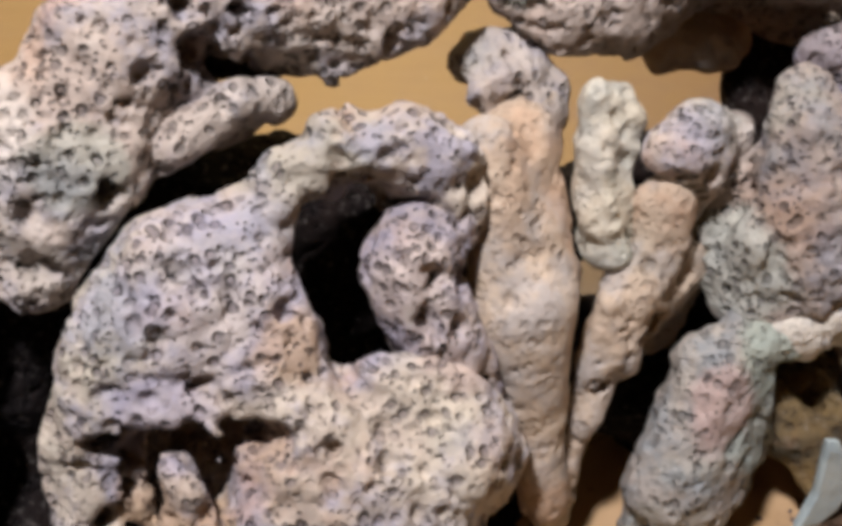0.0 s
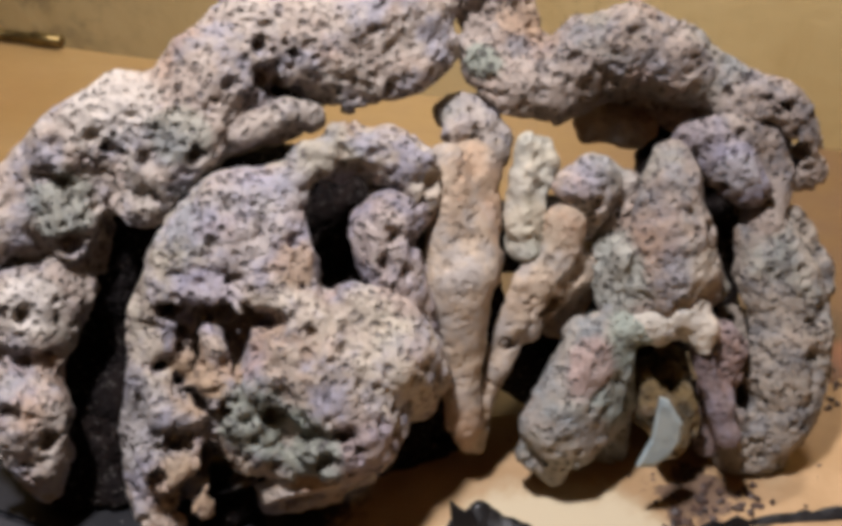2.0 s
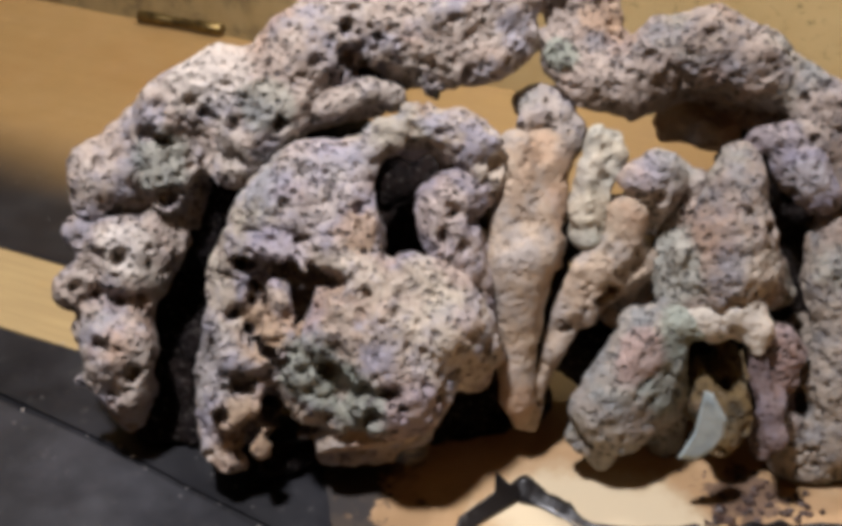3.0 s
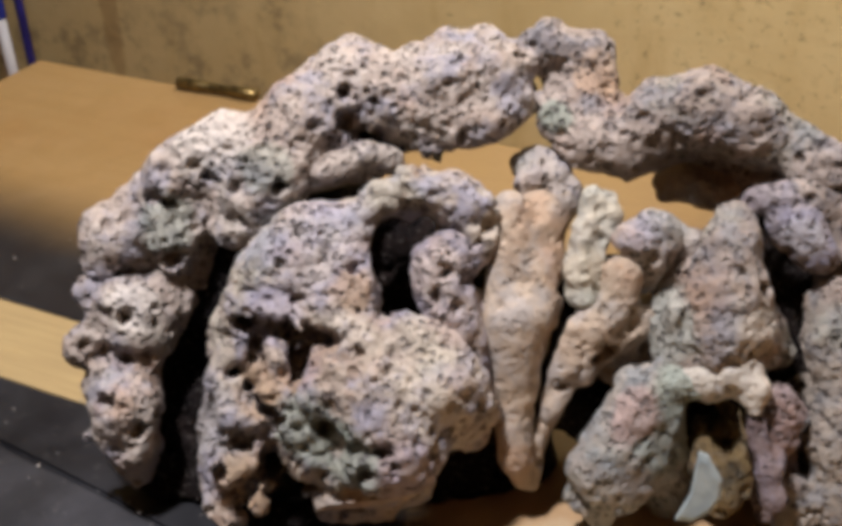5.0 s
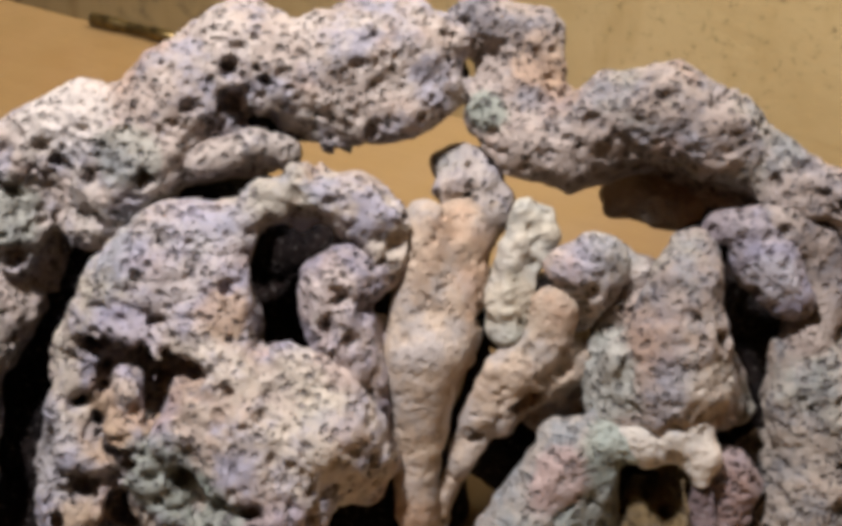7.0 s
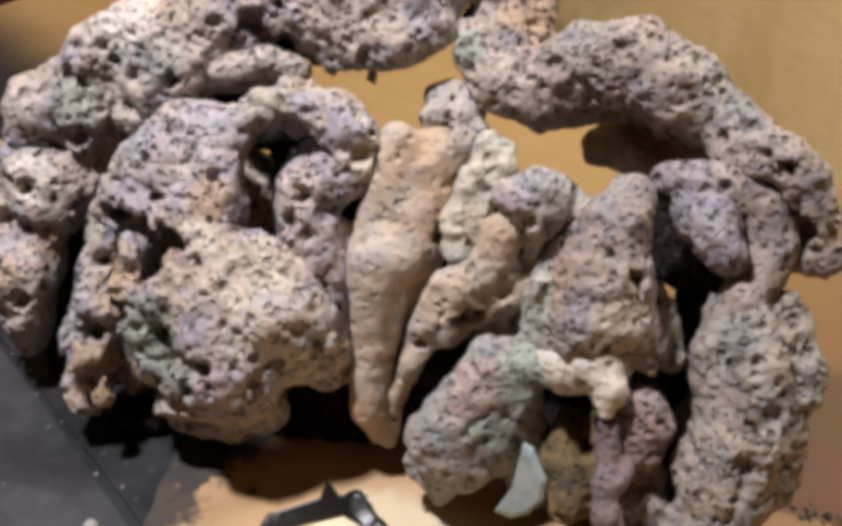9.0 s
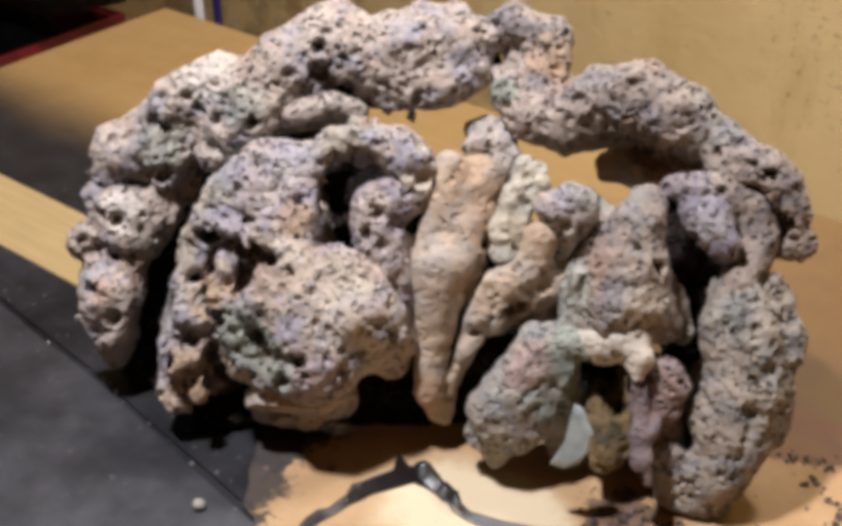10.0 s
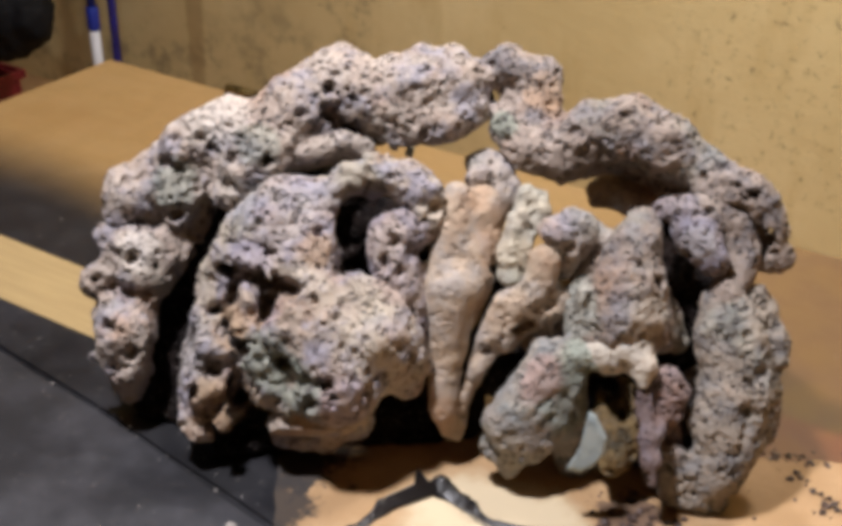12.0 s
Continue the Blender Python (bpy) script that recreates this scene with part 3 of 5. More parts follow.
strip = part("plastic_strip", ribbon([(-0.038, -0.096, 0.0048), (-0.029, -0.042, 0.0048), (-0.019, -0.003, 0.005), (-0.008, 0.008, 0.0055), (0.012, 0.007, 0.005), (0.035, 0.001, 0.0048), (0.083, 0.02, 0.0048), (0.132, 0.044, 0.0048), (0.18, 0.06, 0.0048), (0.32, 0.104, 0.0048)],
                                     [0.004, 0.0045, 0.006, 0.009, 0.008, 0.0055, 0.004, 0.004, 0.004, 0.004], 0.0055, 0.0008), strip_mat, smooth=True)
tagged(strip, "dirty black plastic strip, bent, lying on the cardboard", "strip")

# -- rock forms --
arch_left = Stone()
arch_left.limb((3.3, 4.2, 11.8, 1.5), (2, 4.2, 11.5, 2.2), (-0.1, 4.2, 10.9, 2.6), (-2.8, 4.5, 11.2, 2.3), (-5.1, 4.8, 11.8, 2.1))
arch_left.limb((2.9, 3.6, 9.9, 1.4), (1.3, 3.2, 9, 1.5), (-0.7, 3.6, 9.2, 1.5), (-2.2, 4.4, 9.7, 1.4))
arch_left.limb((-1.6, 3.5, 8.1, 0.5), (-2.3, 4.2, 8.9, 0.7))
arch_left.limb((-4.6, 4.8, 13.6, 0.7), (-5.1, 4.8, 12.3, 1.6))
arch_left.limb((1.7, 4.8, 13.1, 1), (-0.1, 4.8, 13, 1))
arch_left.limb((-5.1, 4.5, 11.1, 2.2), (-7.6, 4.5, 9.9, 2.4), (-9.4, 4.5, 8.4, 2.2))
arch_left.limb((-8.6, 3.8, 7.9, 1.7), (-10.5, 4.2, 6.6, 1.8), (-11.3, 4.2, 5.1, 1.3))
arch_left.limb((-12.3, 4.8, 9.1, 1.6), (-13.9, 5.5, 8.1, 1.9))
arch_left.limb((-15.1, 6.6, 7.5, 1.6), (-17, 6.6, 6.5, 1.2), (-18, 6.6, 5.8, 1.4))
arch_left.limb((-16.8, 8, 4.3, 1.5), (-14.4, 8, 3.6, 1.4))
arch_left.limb((-13.2, 7.3, 6.5, 1.2), (-13.5, 7.3, 4.5, 1.2), (-14.1, 7.6, 2.8, 1.2))
arch_left.limb((-14.7, 5.2, 6.3, 1.1), (-14.5, 5.2, 4.7, 1.3), (-14.9, 5.5, 3.9, 1))
arch_left.limb((-16.6, 5.5, 5.4, 0.7), (-16.2, 5.5, 4.4, 0.7))
arch_left.limb((-18.1, 6.2, 4.9, 1.4), (-18.6, 6.2, 3.9, 1))
arch_left.limb((-12.2, 5, 7.7, 1.5), (-12.5, 5.2, 5.6, 1))
arch_left.limb((-11.1, 4.8, 9.5, 1.6), (-10.1, 4.4, 8.6, 1.6))
arch_left.limb((-7.1, 4.2, 8.6, 0.7), (-5.8, 4, 8.7, 0.6), (-4.6, 4.2, 8.5, 0.4))
arch_left.limb((-4.1, 4.2, 10.5, 1.6), (-1.5, 4, 10.2, 1.7))
arch_left.cut((-5.3, 2.9, 9.7, 0.5), (-4.3, 3.9, 9.1, 0.6), (-2.8, 2.9, 8.2, 0.5), (-2.1, 2.9, 7.7, 0.3))
arch_left.cut((-5.3, 2.9, 9.7, 0.5), (-5.4, 3.9, 9.8, 0.3))
arch_left.cut((-4.3, 3.9, 9.1, 0.6), (-4.3, 4.9, 9.2, 0.4))
arch_left.cut((-2.8, 2.9, 8.2, 0.5), (-2.8, 3.9, 8.3, 0.3))
arch_left.cut((-2.1, 2.9, 7.7, 0.3), (-2.1, 3.9, 7.8, 0.2))
arch_left.cut((-11, 2.6, 7, 0.3))
arch_left.cut((-11, 2.6, 7, 0.3), (-11.1, 3.3, 7, 0.2))
arch_left.cut((-8.9, 2.5, 6.9, 0.3))
arch_left.cut((-8.9, 2.5, 6.9, 0.3), (-9, 3.2, 7, 0.2))
arch_left.cut((-11.4, 3.1, 5.4, 0.3))
arch_left.cut((-11.4, 3.1, 5.4, 0.3), (-11.5, 3.8, 5.5, 0.2))
arch_left.cut((-5.3, 2.5, 11.1, 0.3))
arch_left.cut((-5.3, 2.5, 11.1, 0.3), (-5.3, 3.2, 11.2, 0.2))
arch_left.cut((-3.9, 2.8, 10.5, 0.2))
arch_left.cut((-3.9, 2.8, 10.5, 0.2), (-3.9, 3.5, 10.6, 0.1))
arch_left.cut((-12.5, 3.7, 7.7, 0.2))
arch_left.cut((-12.5, 3.7, 7.7, 0.2), (-12.6, 4.4, 7.8, 0.1))
arch_left.cut((-7, 2.5, 9.5, 0.2))
arch_left.cut((-7, 2.5, 9.5, 0.2), (-7, 3.2, 9.6, 0.1))
arch_left.cut((-14, 3.9, 8.9, 0.3), (-14.6, 4.1, 8.2, 0.3), (-14.5, 4.1, 7.8, 0.3))
arch_left.cut((-15.3, 4.8, 7, 0.4), (-14.6, 4.5, 6.6, 0.3))
arch_left.cut((-15.3, 4.8, 7, 0.4), (-15.4, 5.5, 7, 0.2))
arch_left.cut((-14.6, 4.5, 6.6, 0.3), (-14.7, 5.2, 6.7, 0.2))
arch_left.cut((-15.9, 5.4, 4.1, 0.4), (-14.6, 4.6, 3.9, 0.5))
arch_left.cut((-15.9, 5.4, 4.1, 0.4), (-16.1, 6.6, 4.2, 0.2))
arch_left.cut((-14.6, 4.6, 3.9, 0.5), (-14.8, 5.8, 3.9, 0.3))
arch_left.cut((-12.6, 4, 6.8, 0.1), (-12.6, 4.3, 5.7, 0.2), (-12.4, 4, 4.7, 0.3))
arch_left.cut((-15.6, 4.7, 5.6, 0.2), (-16.3, 5.1, 4.6, 0.3))
arm_left = Stone()
arm_left.limb((-14.7, 6.9, 4.3, 1.3), (-15, 6.7, 2.1, 1.4), (-16.7, 6.6, -0.2, 1.4))
arm_left.limb((-15.4, 6.2, 2, 1.2), (-17.7, 5.9, 1.7, 1.6), (-19.5, 6.6, 2.6, 0.7))
arm_left.limb((-17.2, 6.2, 0.3, 1.7), (-19.8, 6.2, -0.3, 1.2))
arm_left.limb((-17.3, 6.6, -2.2, 1.4), (-18.2, 5.9, -2.7, 1.7), (-19.5, 6.6, -2.4, 1))
arm_left.limb((-18, 5.9, -3.7, 1.9), (-17.9, 6.2, -5.3, 1.6), (-17.9, 6.9, -6.8, 1))
arm_left.limb((-20.1, 6.6, -4.8, 0.5), (-19.3, 6.2, -4.6, 0.8))
arm_left.cut((-19.6, 5.2, -0.1, 0.3), (-18.7, 5, -0.5, 0.5), (-17.6, 5.2, -0.9, 0.4), (-16.5, 5.3, -0.9, 0.2))
arm_left.cut((-19.6, 5.2, -0.1, 0.3), (-19.9, 6, -0.1, 0.2))
arm_left.cut((-18.7, 5, -0.5, 0.5), (-18.9, 5.8, -0.5, 0.3))
arm_left.cut((-17.6, 5.2, -0.9, 0.4), (-17.8, 6, -0.9, 0.2))
arm_left.cut((-16.5, 5.3, -0.9, 0.2), (-16.7, 6.1, -0.9, 0.1))
arm_left.cut((-17.3, 4.6, 1.2, 0.3))
arm_left.cut((-17.3, 4.6, 1.2, 0.3), (-17.4, 5.2, 1.2, 0.2))
arm_left.cut((-18.6, 4.4, -2.8, 0.3))
arm_left.cut((-18.6, 4.4, -2.8, 0.3), (-18.7, 5, -2.8, 0.2))
arm_left.cut((-17.3, 4.6, -4.6, 0.3))
arm_left.cut((-17.3, 4.6, -4.6, 0.3), (-17.5, 5.2, -4.7, 0.2))
arm_left.cut((-18, 4.7, -5.5, 0.2))
arm_left.cut((-18, 4.7, -5.5, 0.2), (-18.2, 5.3, -5.6, 0.1))
arm_left.cut((-17.9, 6.1, 3.8, 0.4), (-15.9, 6.1, 3.6, 0.4))
arm_left.cut((-17.9, 6.1, 3.8, 0.4), (-18.2, 7.4, 3.8, 0.2))
arm_left.cut((-15.9, 6.1, 3.6, 0.4), (-16.2, 7.4, 3.7, 0.2))
shelf = Stone()
shelf.limb((-8.5, 3.9, 7.1, 0.6), (-6.6, 3.3, 7.5, 0.8), (-4.7, 3.3, 8, 0.7), (-3.2, 3.9, 7.7, 0.6))
shelf.limb((-7.9, 4.9, 6.8, 0.6), (-4.1, 4.9, 7.5, 0.7))
boulder = Stone()
boulder.limb((-4.3, 1.7, 5.8, 1), (-2.7, 1.4, 6.1, 1.1), (-0.9, 1.5, 5.6, 1.5), (0.4, 1.2, 4.6, 1.3), (0.3, 1.4, 3, 1))
boulder.limb((-2.7, 1.5, 6.8, 0.6), (-2, 1.5, 6.8, 0.6))
boulder.limb((-4, 2.6, 5.3, 0.8), (-2.7, 2.6, 5.3, 1), (-1.3, 2.6, 4.7, 1))
boulder.limb((-5.9, 2.4, 4.7, 1.4), (-7.8, 2.4, 4.3, 1.8), (-10.1, 2.8, 2.3, 1.8), (-11.5, 3.5, 0.3, 1.6))
boulder.limb((-5.2, 1.7, 4.6, 0.8), (-6.3, 1.7, 3.2, 1.5), (-6.1, 1.5, 1.3, 1.6))
boulder.limb((-8.4, 2.1, 2.9, 1.8), (-7.8, 2.1, 1.3, 1.6))
boulder.limb((-11.8, 3.5, -1.4, 1.5), (-12.4, 3.7, -3.6, 1.5), (-13, 4.1, -5.5, 1.5), (-13.2, 4.6, -7.9, 1.4))
boulder.limb((-6.1, 1.2, -0.9, 2), (-5.4, 0.9, -3.4, 2.5), (-4.9, 1, -5.7, 2.8))
boulder.limb((-3.7, 0.8, -1.3, 1.4), (-2.6, 0.8, -3.4, 2.4), (-1.4, 2.3, -5.1, 1.8), (-0.9, 3.1, -5.9, 1.3))
boulder.limb((-5.1, 3.1, -7.5, 2), (-7.3, 3.1, -7.7, 1.5), (-4.2, 3.6, -8.2, 1.5))
boulder.limb((-7.8, 1.8, -3.8, 1.9), (-8.5, 2.4, -6.1, 1.6))
boulder.limb((-10.1, 2.4, -4.8, 1), (-8.3, 1.4, -2.5, 0.9), (-7.2, 1.4, -0.9, 0.9))
boulder.limb((-9, 1.4, -4.7, 0.6), (-10.9, 1.7, -5.2, 0.5), (-11.9, 2.1, -6.4, 0.6))
boulder.limb((-11.5, 2.1, 1.4, 0.5), (-9.9, 1.2, 0.9, 0.6), (-8.3, 0.7, 0.7, 0.5))
boulder.limb((-9.7, 1.7, -0.3, 0.6), (-9.9, 1.2, -1.7, 0.8), (-10.5, 1.7, -3.3, 0.8))
boulder.limb((-11.6, 2.1, -3.2, 0.7), (-12.3, 2.1, -3.8, 0.8))
boulder.limb((-12.3, 2.4, -5.5, 0.8), (-13, 2.4, -6.4, 0.8))
boulder.limb((-11.4, 1.9, -7.6, 0.6), (-11.6, 2.1, -8.4, 0.8))
boulder.limb((-14.1, 3.5, -8.5, 0.5), (-13.2, 3.5, -9.1, 0.7), (-12.5, 3.5, -9.3, 0.6))
boulder.limb((-7.7, 7.6, 1.7, 2.8), (-7.7, 7.6, -3.8, 4.1), (-10.5, 7.6, -7.9, 2.8))
boulder.limb((-8, 4, -9.3, 1), (-5.7, 4.4, -9.3, 1.2))
boulder.limb((-4.1, 0.3, -0.1, 0.6), (-2.4, 0.1, -0.8, 0.7), (-1, 0.3, -2.7, 0.7), (-0.4, 1.9, -5.1, 0.9))
boulder.limb((-8.1, 0.9, 1.5, 0.6), (-6.9, 0.6, 0.5, 0.8), (-6.1, 0.2, -0.8, 1))
boulder.limb((-10.1, 0.9, -0.5, 0.5), (-9.7, 0.6, -1.3, 0.5), (-10.2, 0.9, -2.8, 0.6))
boulder.limb((-8.7, 0.5, 0.1, 0.4), (-8.8, 0.6, -0.8, 0.4))
boulder.limb((-7.3, 0.2, -2.2, 0.8), (-8.5, 0.3, -3.3, 0.8), (-9.5, 0.8, -4.5, 0.6))
boulder.limb((-9.4, 1.2, -5.6, 0.6), (-8.2, 1.2, -6.7, 0.7), (-7.5, 1.7, -7.7, 0.7))
boulder.limb((-11.7, 1.4, -4.1, 0.8), (-10.6, 1.2, -4.6, 0.6))
boulder.limb((-13.2, 2.6, -5.4, 0.9), (-12, 1.9, -6.7, 0.5), (-10.9, 1.7, -7.1, 0.3))
boulder.cut((-11.3, 2.3, 0.6, 0.5), (-9.9, 1.8, 0.1, 0.4), (-9, 0.8, -0.2, 0.4))
boulder.cut((-11.3, 2.3, 0.6, 0.5), (-11.5, 3.9, 0.6, 0.3))
boulder.cut((-9.9, 1.8, 0.1, 0.4), (-10.1, 3.4, 0.1, 0.2))
boulder.cut((-9, 0.8, -0.2, 0.4), (-9.1, 2.4, -0.2, 0.3))
boulder.cut((-10.9, 2.9, -0.6, 0.4), (-11.1, 2.7, -1.4, 0.3))
boulder.cut((-10.9, 2.9, -0.6, 0.4), (-11.1, 4, -0.6, 0.2))
boulder.cut((-11.1, 2.7, -1.4, 0.3), (-11.3, 3.8, -1.4, 0.2))
boulder.cut((-8.4, 2.5, -0.5, 0.4), (-7.2, 0, -0.7, 0.4))
boulder.cut((-8.4, 2.5, -0.5, 0.4), (-8.6, 4.3, -0.5, 0.3))
boulder.cut((-7.2, 0, -0.7, 0.4), (-7.4, 1.8, -0.7, 0.2))
boulder.cut((-9, 4.1, -1.4, 0.4), (-9.2, 1.6, -2.3, 0.3))
boulder.cut((-9, 4.1, -1.4, 0.4), (-9.2, 5.3, -1.5, 0.3))
boulder.cut((-9.2, 1.6, -2.3, 0.3), (-9.4, 2.8, -2.4, 0.2))
boulder.cut((-12, 2.4, -1.9, 0.4), (-11.4, 2.1, -2.7, 0.4), (-10.4, 1.3, -3.6, 0.5), (-10, 1.5, -4, 0.3))
boulder.cut((-12, 2.4, -1.9, 0.4), (-12.3, 4.1, -1.9, 0.2))
boulder.cut((-11.4, 2.1, -2.7, 0.4), (-11.6, 3.8, -2.8, 0.2))
boulder.cut((-10.4, 1.3, -3.6, 0.5), (-10.7, 3, -3.7, 0.3))
boulder.cut((-10, 1.5, -4, 0.3), (-10.2, 3.2, -4.1, 0.2))
boulder.cut((-9, 1, 1.5, 0.2), (-8.3, 0.5, 1.3, 0.2))
boulder.cut((-12.1, 2, -5.3, 0.5))
boulder.cut((-12.1, 2, -5.3, 0.5), (-12.3, 3.1, -5.4, 0.3))
boulder.cut((-10.8, 2, -5.9, 0.4))
boulder.cut((-10.8, 2, -5.9, 0.4), (-10.9, 3.1, -6, 0.3))
boulder.cut((-13.2, 2, -6.6, 0.3))
boulder.cut((-13.2, 2, -6.6, 0.3), (-13.4, 2.8, -6.7, 0.2))
boulder.cut((-10.7, 5.2, -7.1, 0.7), (-9.6, 5.3, -8.1, 1), (-10.3, 5.6, -9.3, 1.1))
boulder.cut((-10.7, 5.2, -7.1, 0.7), (-11.2, 8.7, -7.5, 0.5))
boulder.cut((-9.6, 5.3, -8.1, 1), (-10, 8.8, -8.5, 0.6))
boulder.cut((-10.3, 5.6, -9.3, 1.1), (-10.7, 9.1, -9.8, 0.7))
boulder.cut((-8, 0.5, -4.8, 0.5), (-7.4, 0, -5.6, 0.3))
boulder.cut((-8, 0.5, -4.8, 0.5), (-8.1, 1.6, -4.9, 0.3))
boulder.cut((-7.4, 0, -5.6, 0.3), (-7.5, 1.1, -5.7, 0.2))
boulder.cut((-6.8, -0.9, -5.8, 0.5), (-5.4, -1.5, -6, 0.4))
boulder.cut((-6.8, -0.9, -5.8, 0.5), (-6.9, 0.2, -5.9, 0.3))
boulder.cut((-5.4, -1.5, -6, 0.4), (-5.5, -0.4, -6.1, 0.2))
boulder.cut((-6.3, -0.7, -7, 0.4))
boulder.cut((-6.3, -0.7, -7, 0.4), (-6.4, 0.1, -7.1, 0.2))
boulder.cut((-7.4, 1.4, -8.1, 0.2))
boulder.cut((-7.4, 1.4, -8.1, 0.2), (-7.5, 2, -8.2, 0.1))
boulder.cut((-4.7, -1, -2.2, 0.3))
boulder.cut((-8.1, 0.8, 4.4, 0.3))
boulder.cut((-9.3, 0.6, 2.8, 0.2))
boulder.cut((-5.9, 0.3, 2.6, 0.3))
boulder.cut((-7, 0.6, 3.6, 0.2))
boulder.cut((-4.4, -1.3, -3.9, 0.1))
boulder.cut((-2.9, -0.7, -1.7, 0.2))
boulder.cut((-1.5, -1.2, -3.7, 0.1))
boulder.cut((-3.8, -1.5, -5.4, 0.2))
boulder.cut((-2.9, -0.9, -6.1, 0.2))
boulder.cut((-6.7, -1.2, -3.6, 0.2))
boulder.cut((-3.6, -1, 3.7, 0.8), (-3.9, 7, 4.1, 0.9))
boulder.cut((-4, 0.5, 2.3, 0.8), (-4.2, 7, 2.5, 0.9))
boulder.cut((-3.6, 0.9, 1.2, 0.7), (-3.8, 7, 1.3, 0.8))
boulder.cut((-2.1, 0.2, 4.1, 0.5), (-2.1, 4, 4.3, 0.5))
boulder.cut((0.3, 0, 2.3, 0.2), (0.4, 4, 2.4, 0.2))
boulder.cut((0.2, 0, 1.3, 0.2), (0.3, 4, 1.4, 0.2))
tongue = Stone()
tongue.limb((-1.7, 1.1, 2.2, 1.5), (-1.5, 1, 0.6, 1.5), (-0.9, 1.6, -1.6, 1.4), (-0.3, 2.1, -3.8, 0.9), (0.2, 2.4, -5.3, 0.6))
tongue.limb((-0.9, 1.4, 2.7, 1.4), (0.3, 1.7, 3, 1.1))
tongue.limb((0, 2.4, 0.3, 0.8), (0.5, 2.8, -2.9, 0.7))
tongue.cut((0.4, 0, 2.5, 0.2), (0.3, 0.2, 1.1, 0.2))
tongue.cut((0.4, 3, 2.6, 0.2), (0.3, 3, 1.1, 0.2))
tongue.cut((-1.5, -0.3, 1.9, 0.2))
tongue.cut((-1.5, -0.3, 1.9, 0.2), (-1.5, 0.2, 1.9, 0.1))
tongue.cut((-0.5, 0.3, 1.4, 0.2))
tongue.cut((-0.5, 0.3, 1.4, 0.2), (-0.5, 0.8, 1.4, 0.1))
tongue.cut((-1.2, -0.3, 0.2, 0.2))
tongue.cut((-1.2, -0.3, 0.2, 0.2), (-1.2, 0.2, 0.2, 0.1))
tongue.cut((-2.1, -0.1, 0.8, 0.2))
tongue.cut((-2.1, -0.1, 0.8, 0.2), (-2.1, 0.3, 0.8, 0.1))
pillar = Stone()
pillar.limb((4.9, 3.6, 4.6, 1.1), (3.9, 3.1, 4.1, 1.2))
pillar.limb((2.2, 1.7, 4.7, 0.9), (1.9, 1.7, 3.6, 0.9), (1.8, 1.7, 1.9, 1))
pillar.limb((2.8, 2.2, 3.7, 1.1), (3.9, 3.3, 3.7, 1), (3.4, 3, 1.9, 1.2), (2.5, 2.1, 0, 1.3))
pillar.limb((1.8, 1.5, -0.8, 1.6), (1.6, 1.9, -2.5, 1.3), (1.3, 2.5, -4.8, 0.9), (1.3, 3, -7.8, 1), (1.7, 4.2, -9, 0.8))
pillar.limb((1.3, 1.7, 1.3, 0.7), (0.9, 2.1, -1.3, 0.8))
pillar.limb((3.4, 3.3, -0.7, 0.9), (2.8, 3.1, -2.3, 0.8))
pillar.limb((3.9, 2.1, -0.3, 0.4), (3.5, 2.1, -1, 0.5))
pillar.limb((3.7, 3, 4, 1.3), (3, 2.7, 2.1, 1.5), (2.6, 2.3, 0.2, 1.4))
pillar.limb((2.1, 2, 4.5, 0.9), (1.7, 1.9, 2.4, 0.9), (1.4, 1.9, -0.1, 0.9))
pillar.limb((2, 2.2, -2.3, 1.1), (1.6, 2.7, -5.5, 0.9), (1.5, 3.1, -7.8, 0.8))
pillar.cut((3.8, 2, 1.2, 0.2), (3.9, 2.2, 0.5, 0.3))
pillar.cut((3.8, 2, 1.2, 0.2), (3.9, 3.1, 1.2, 0.1))
pillar.cut((3.9, 2.2, 0.5, 0.3), (4, 3.3, 0.5, 0.2))
knob = Stone()
knob.limb((3.4, 4.6, 6.8, 0.7), (3.8, 4.6, 7, 0.7))
knob.limb((4.3, 4.2, 7, 0.7), (5, 4.2, 6.9, 0.7))
knob.limb((3.1, 3.6, 5.7, 0.5), (3.9, 3.3, 6.1, 0.5), (4.9, 3.2, 6, 0.5), (5.7, 3.4, 5.4, 0.5))
knob.limb((3.8, 3.8, 6.3, 0.6), (5.2, 3.7, 6.2, 0.7))
knob.limb((4.6, 3.6, 5.4, 0.9), (5.5, 3.6, 5, 0.7))
knob.limb((4.7, 3.8, 4.6, 1.2), (3.9, 3.5, 4.3, 1.2))
knob.cut((3.4, 3.1, 5.2, 0.2), (4.5, 3.1, 5.5, 0.1))
column = Stone()
column.limb((6.3, 1.9, 4.6, 0.8), (6.9, 1.9, 4.5, 0.6))
column.limb((7, 1.7, 3.8, 0.6), (6.6, 1.7, 3.6, 0.6))
column.limb((6, 1.7, 3.8, 0.6), (5.7, 1.6, 3.3, 0.8))
column.limb((6.6, 1.7, 2.8, 0.5), (6.3, 1.7, 2.5, 0.5))
column.limb((5.5, 1.6, 2.6, 0.8), (5.4, 1.5, 2.2, 0.6))
column.limb((5.1, 1.5, 1.5, 0.8), (5.1, 1.5, 1, 0.8))
column.limb((5.9, 1.6, 1.8, 0.5), (6, 1.6, 1.1, 0.5))
column.limb((5.7, 1.6, 0.5, 0.6), (5.3, 1.7, -0.1, 0.8))
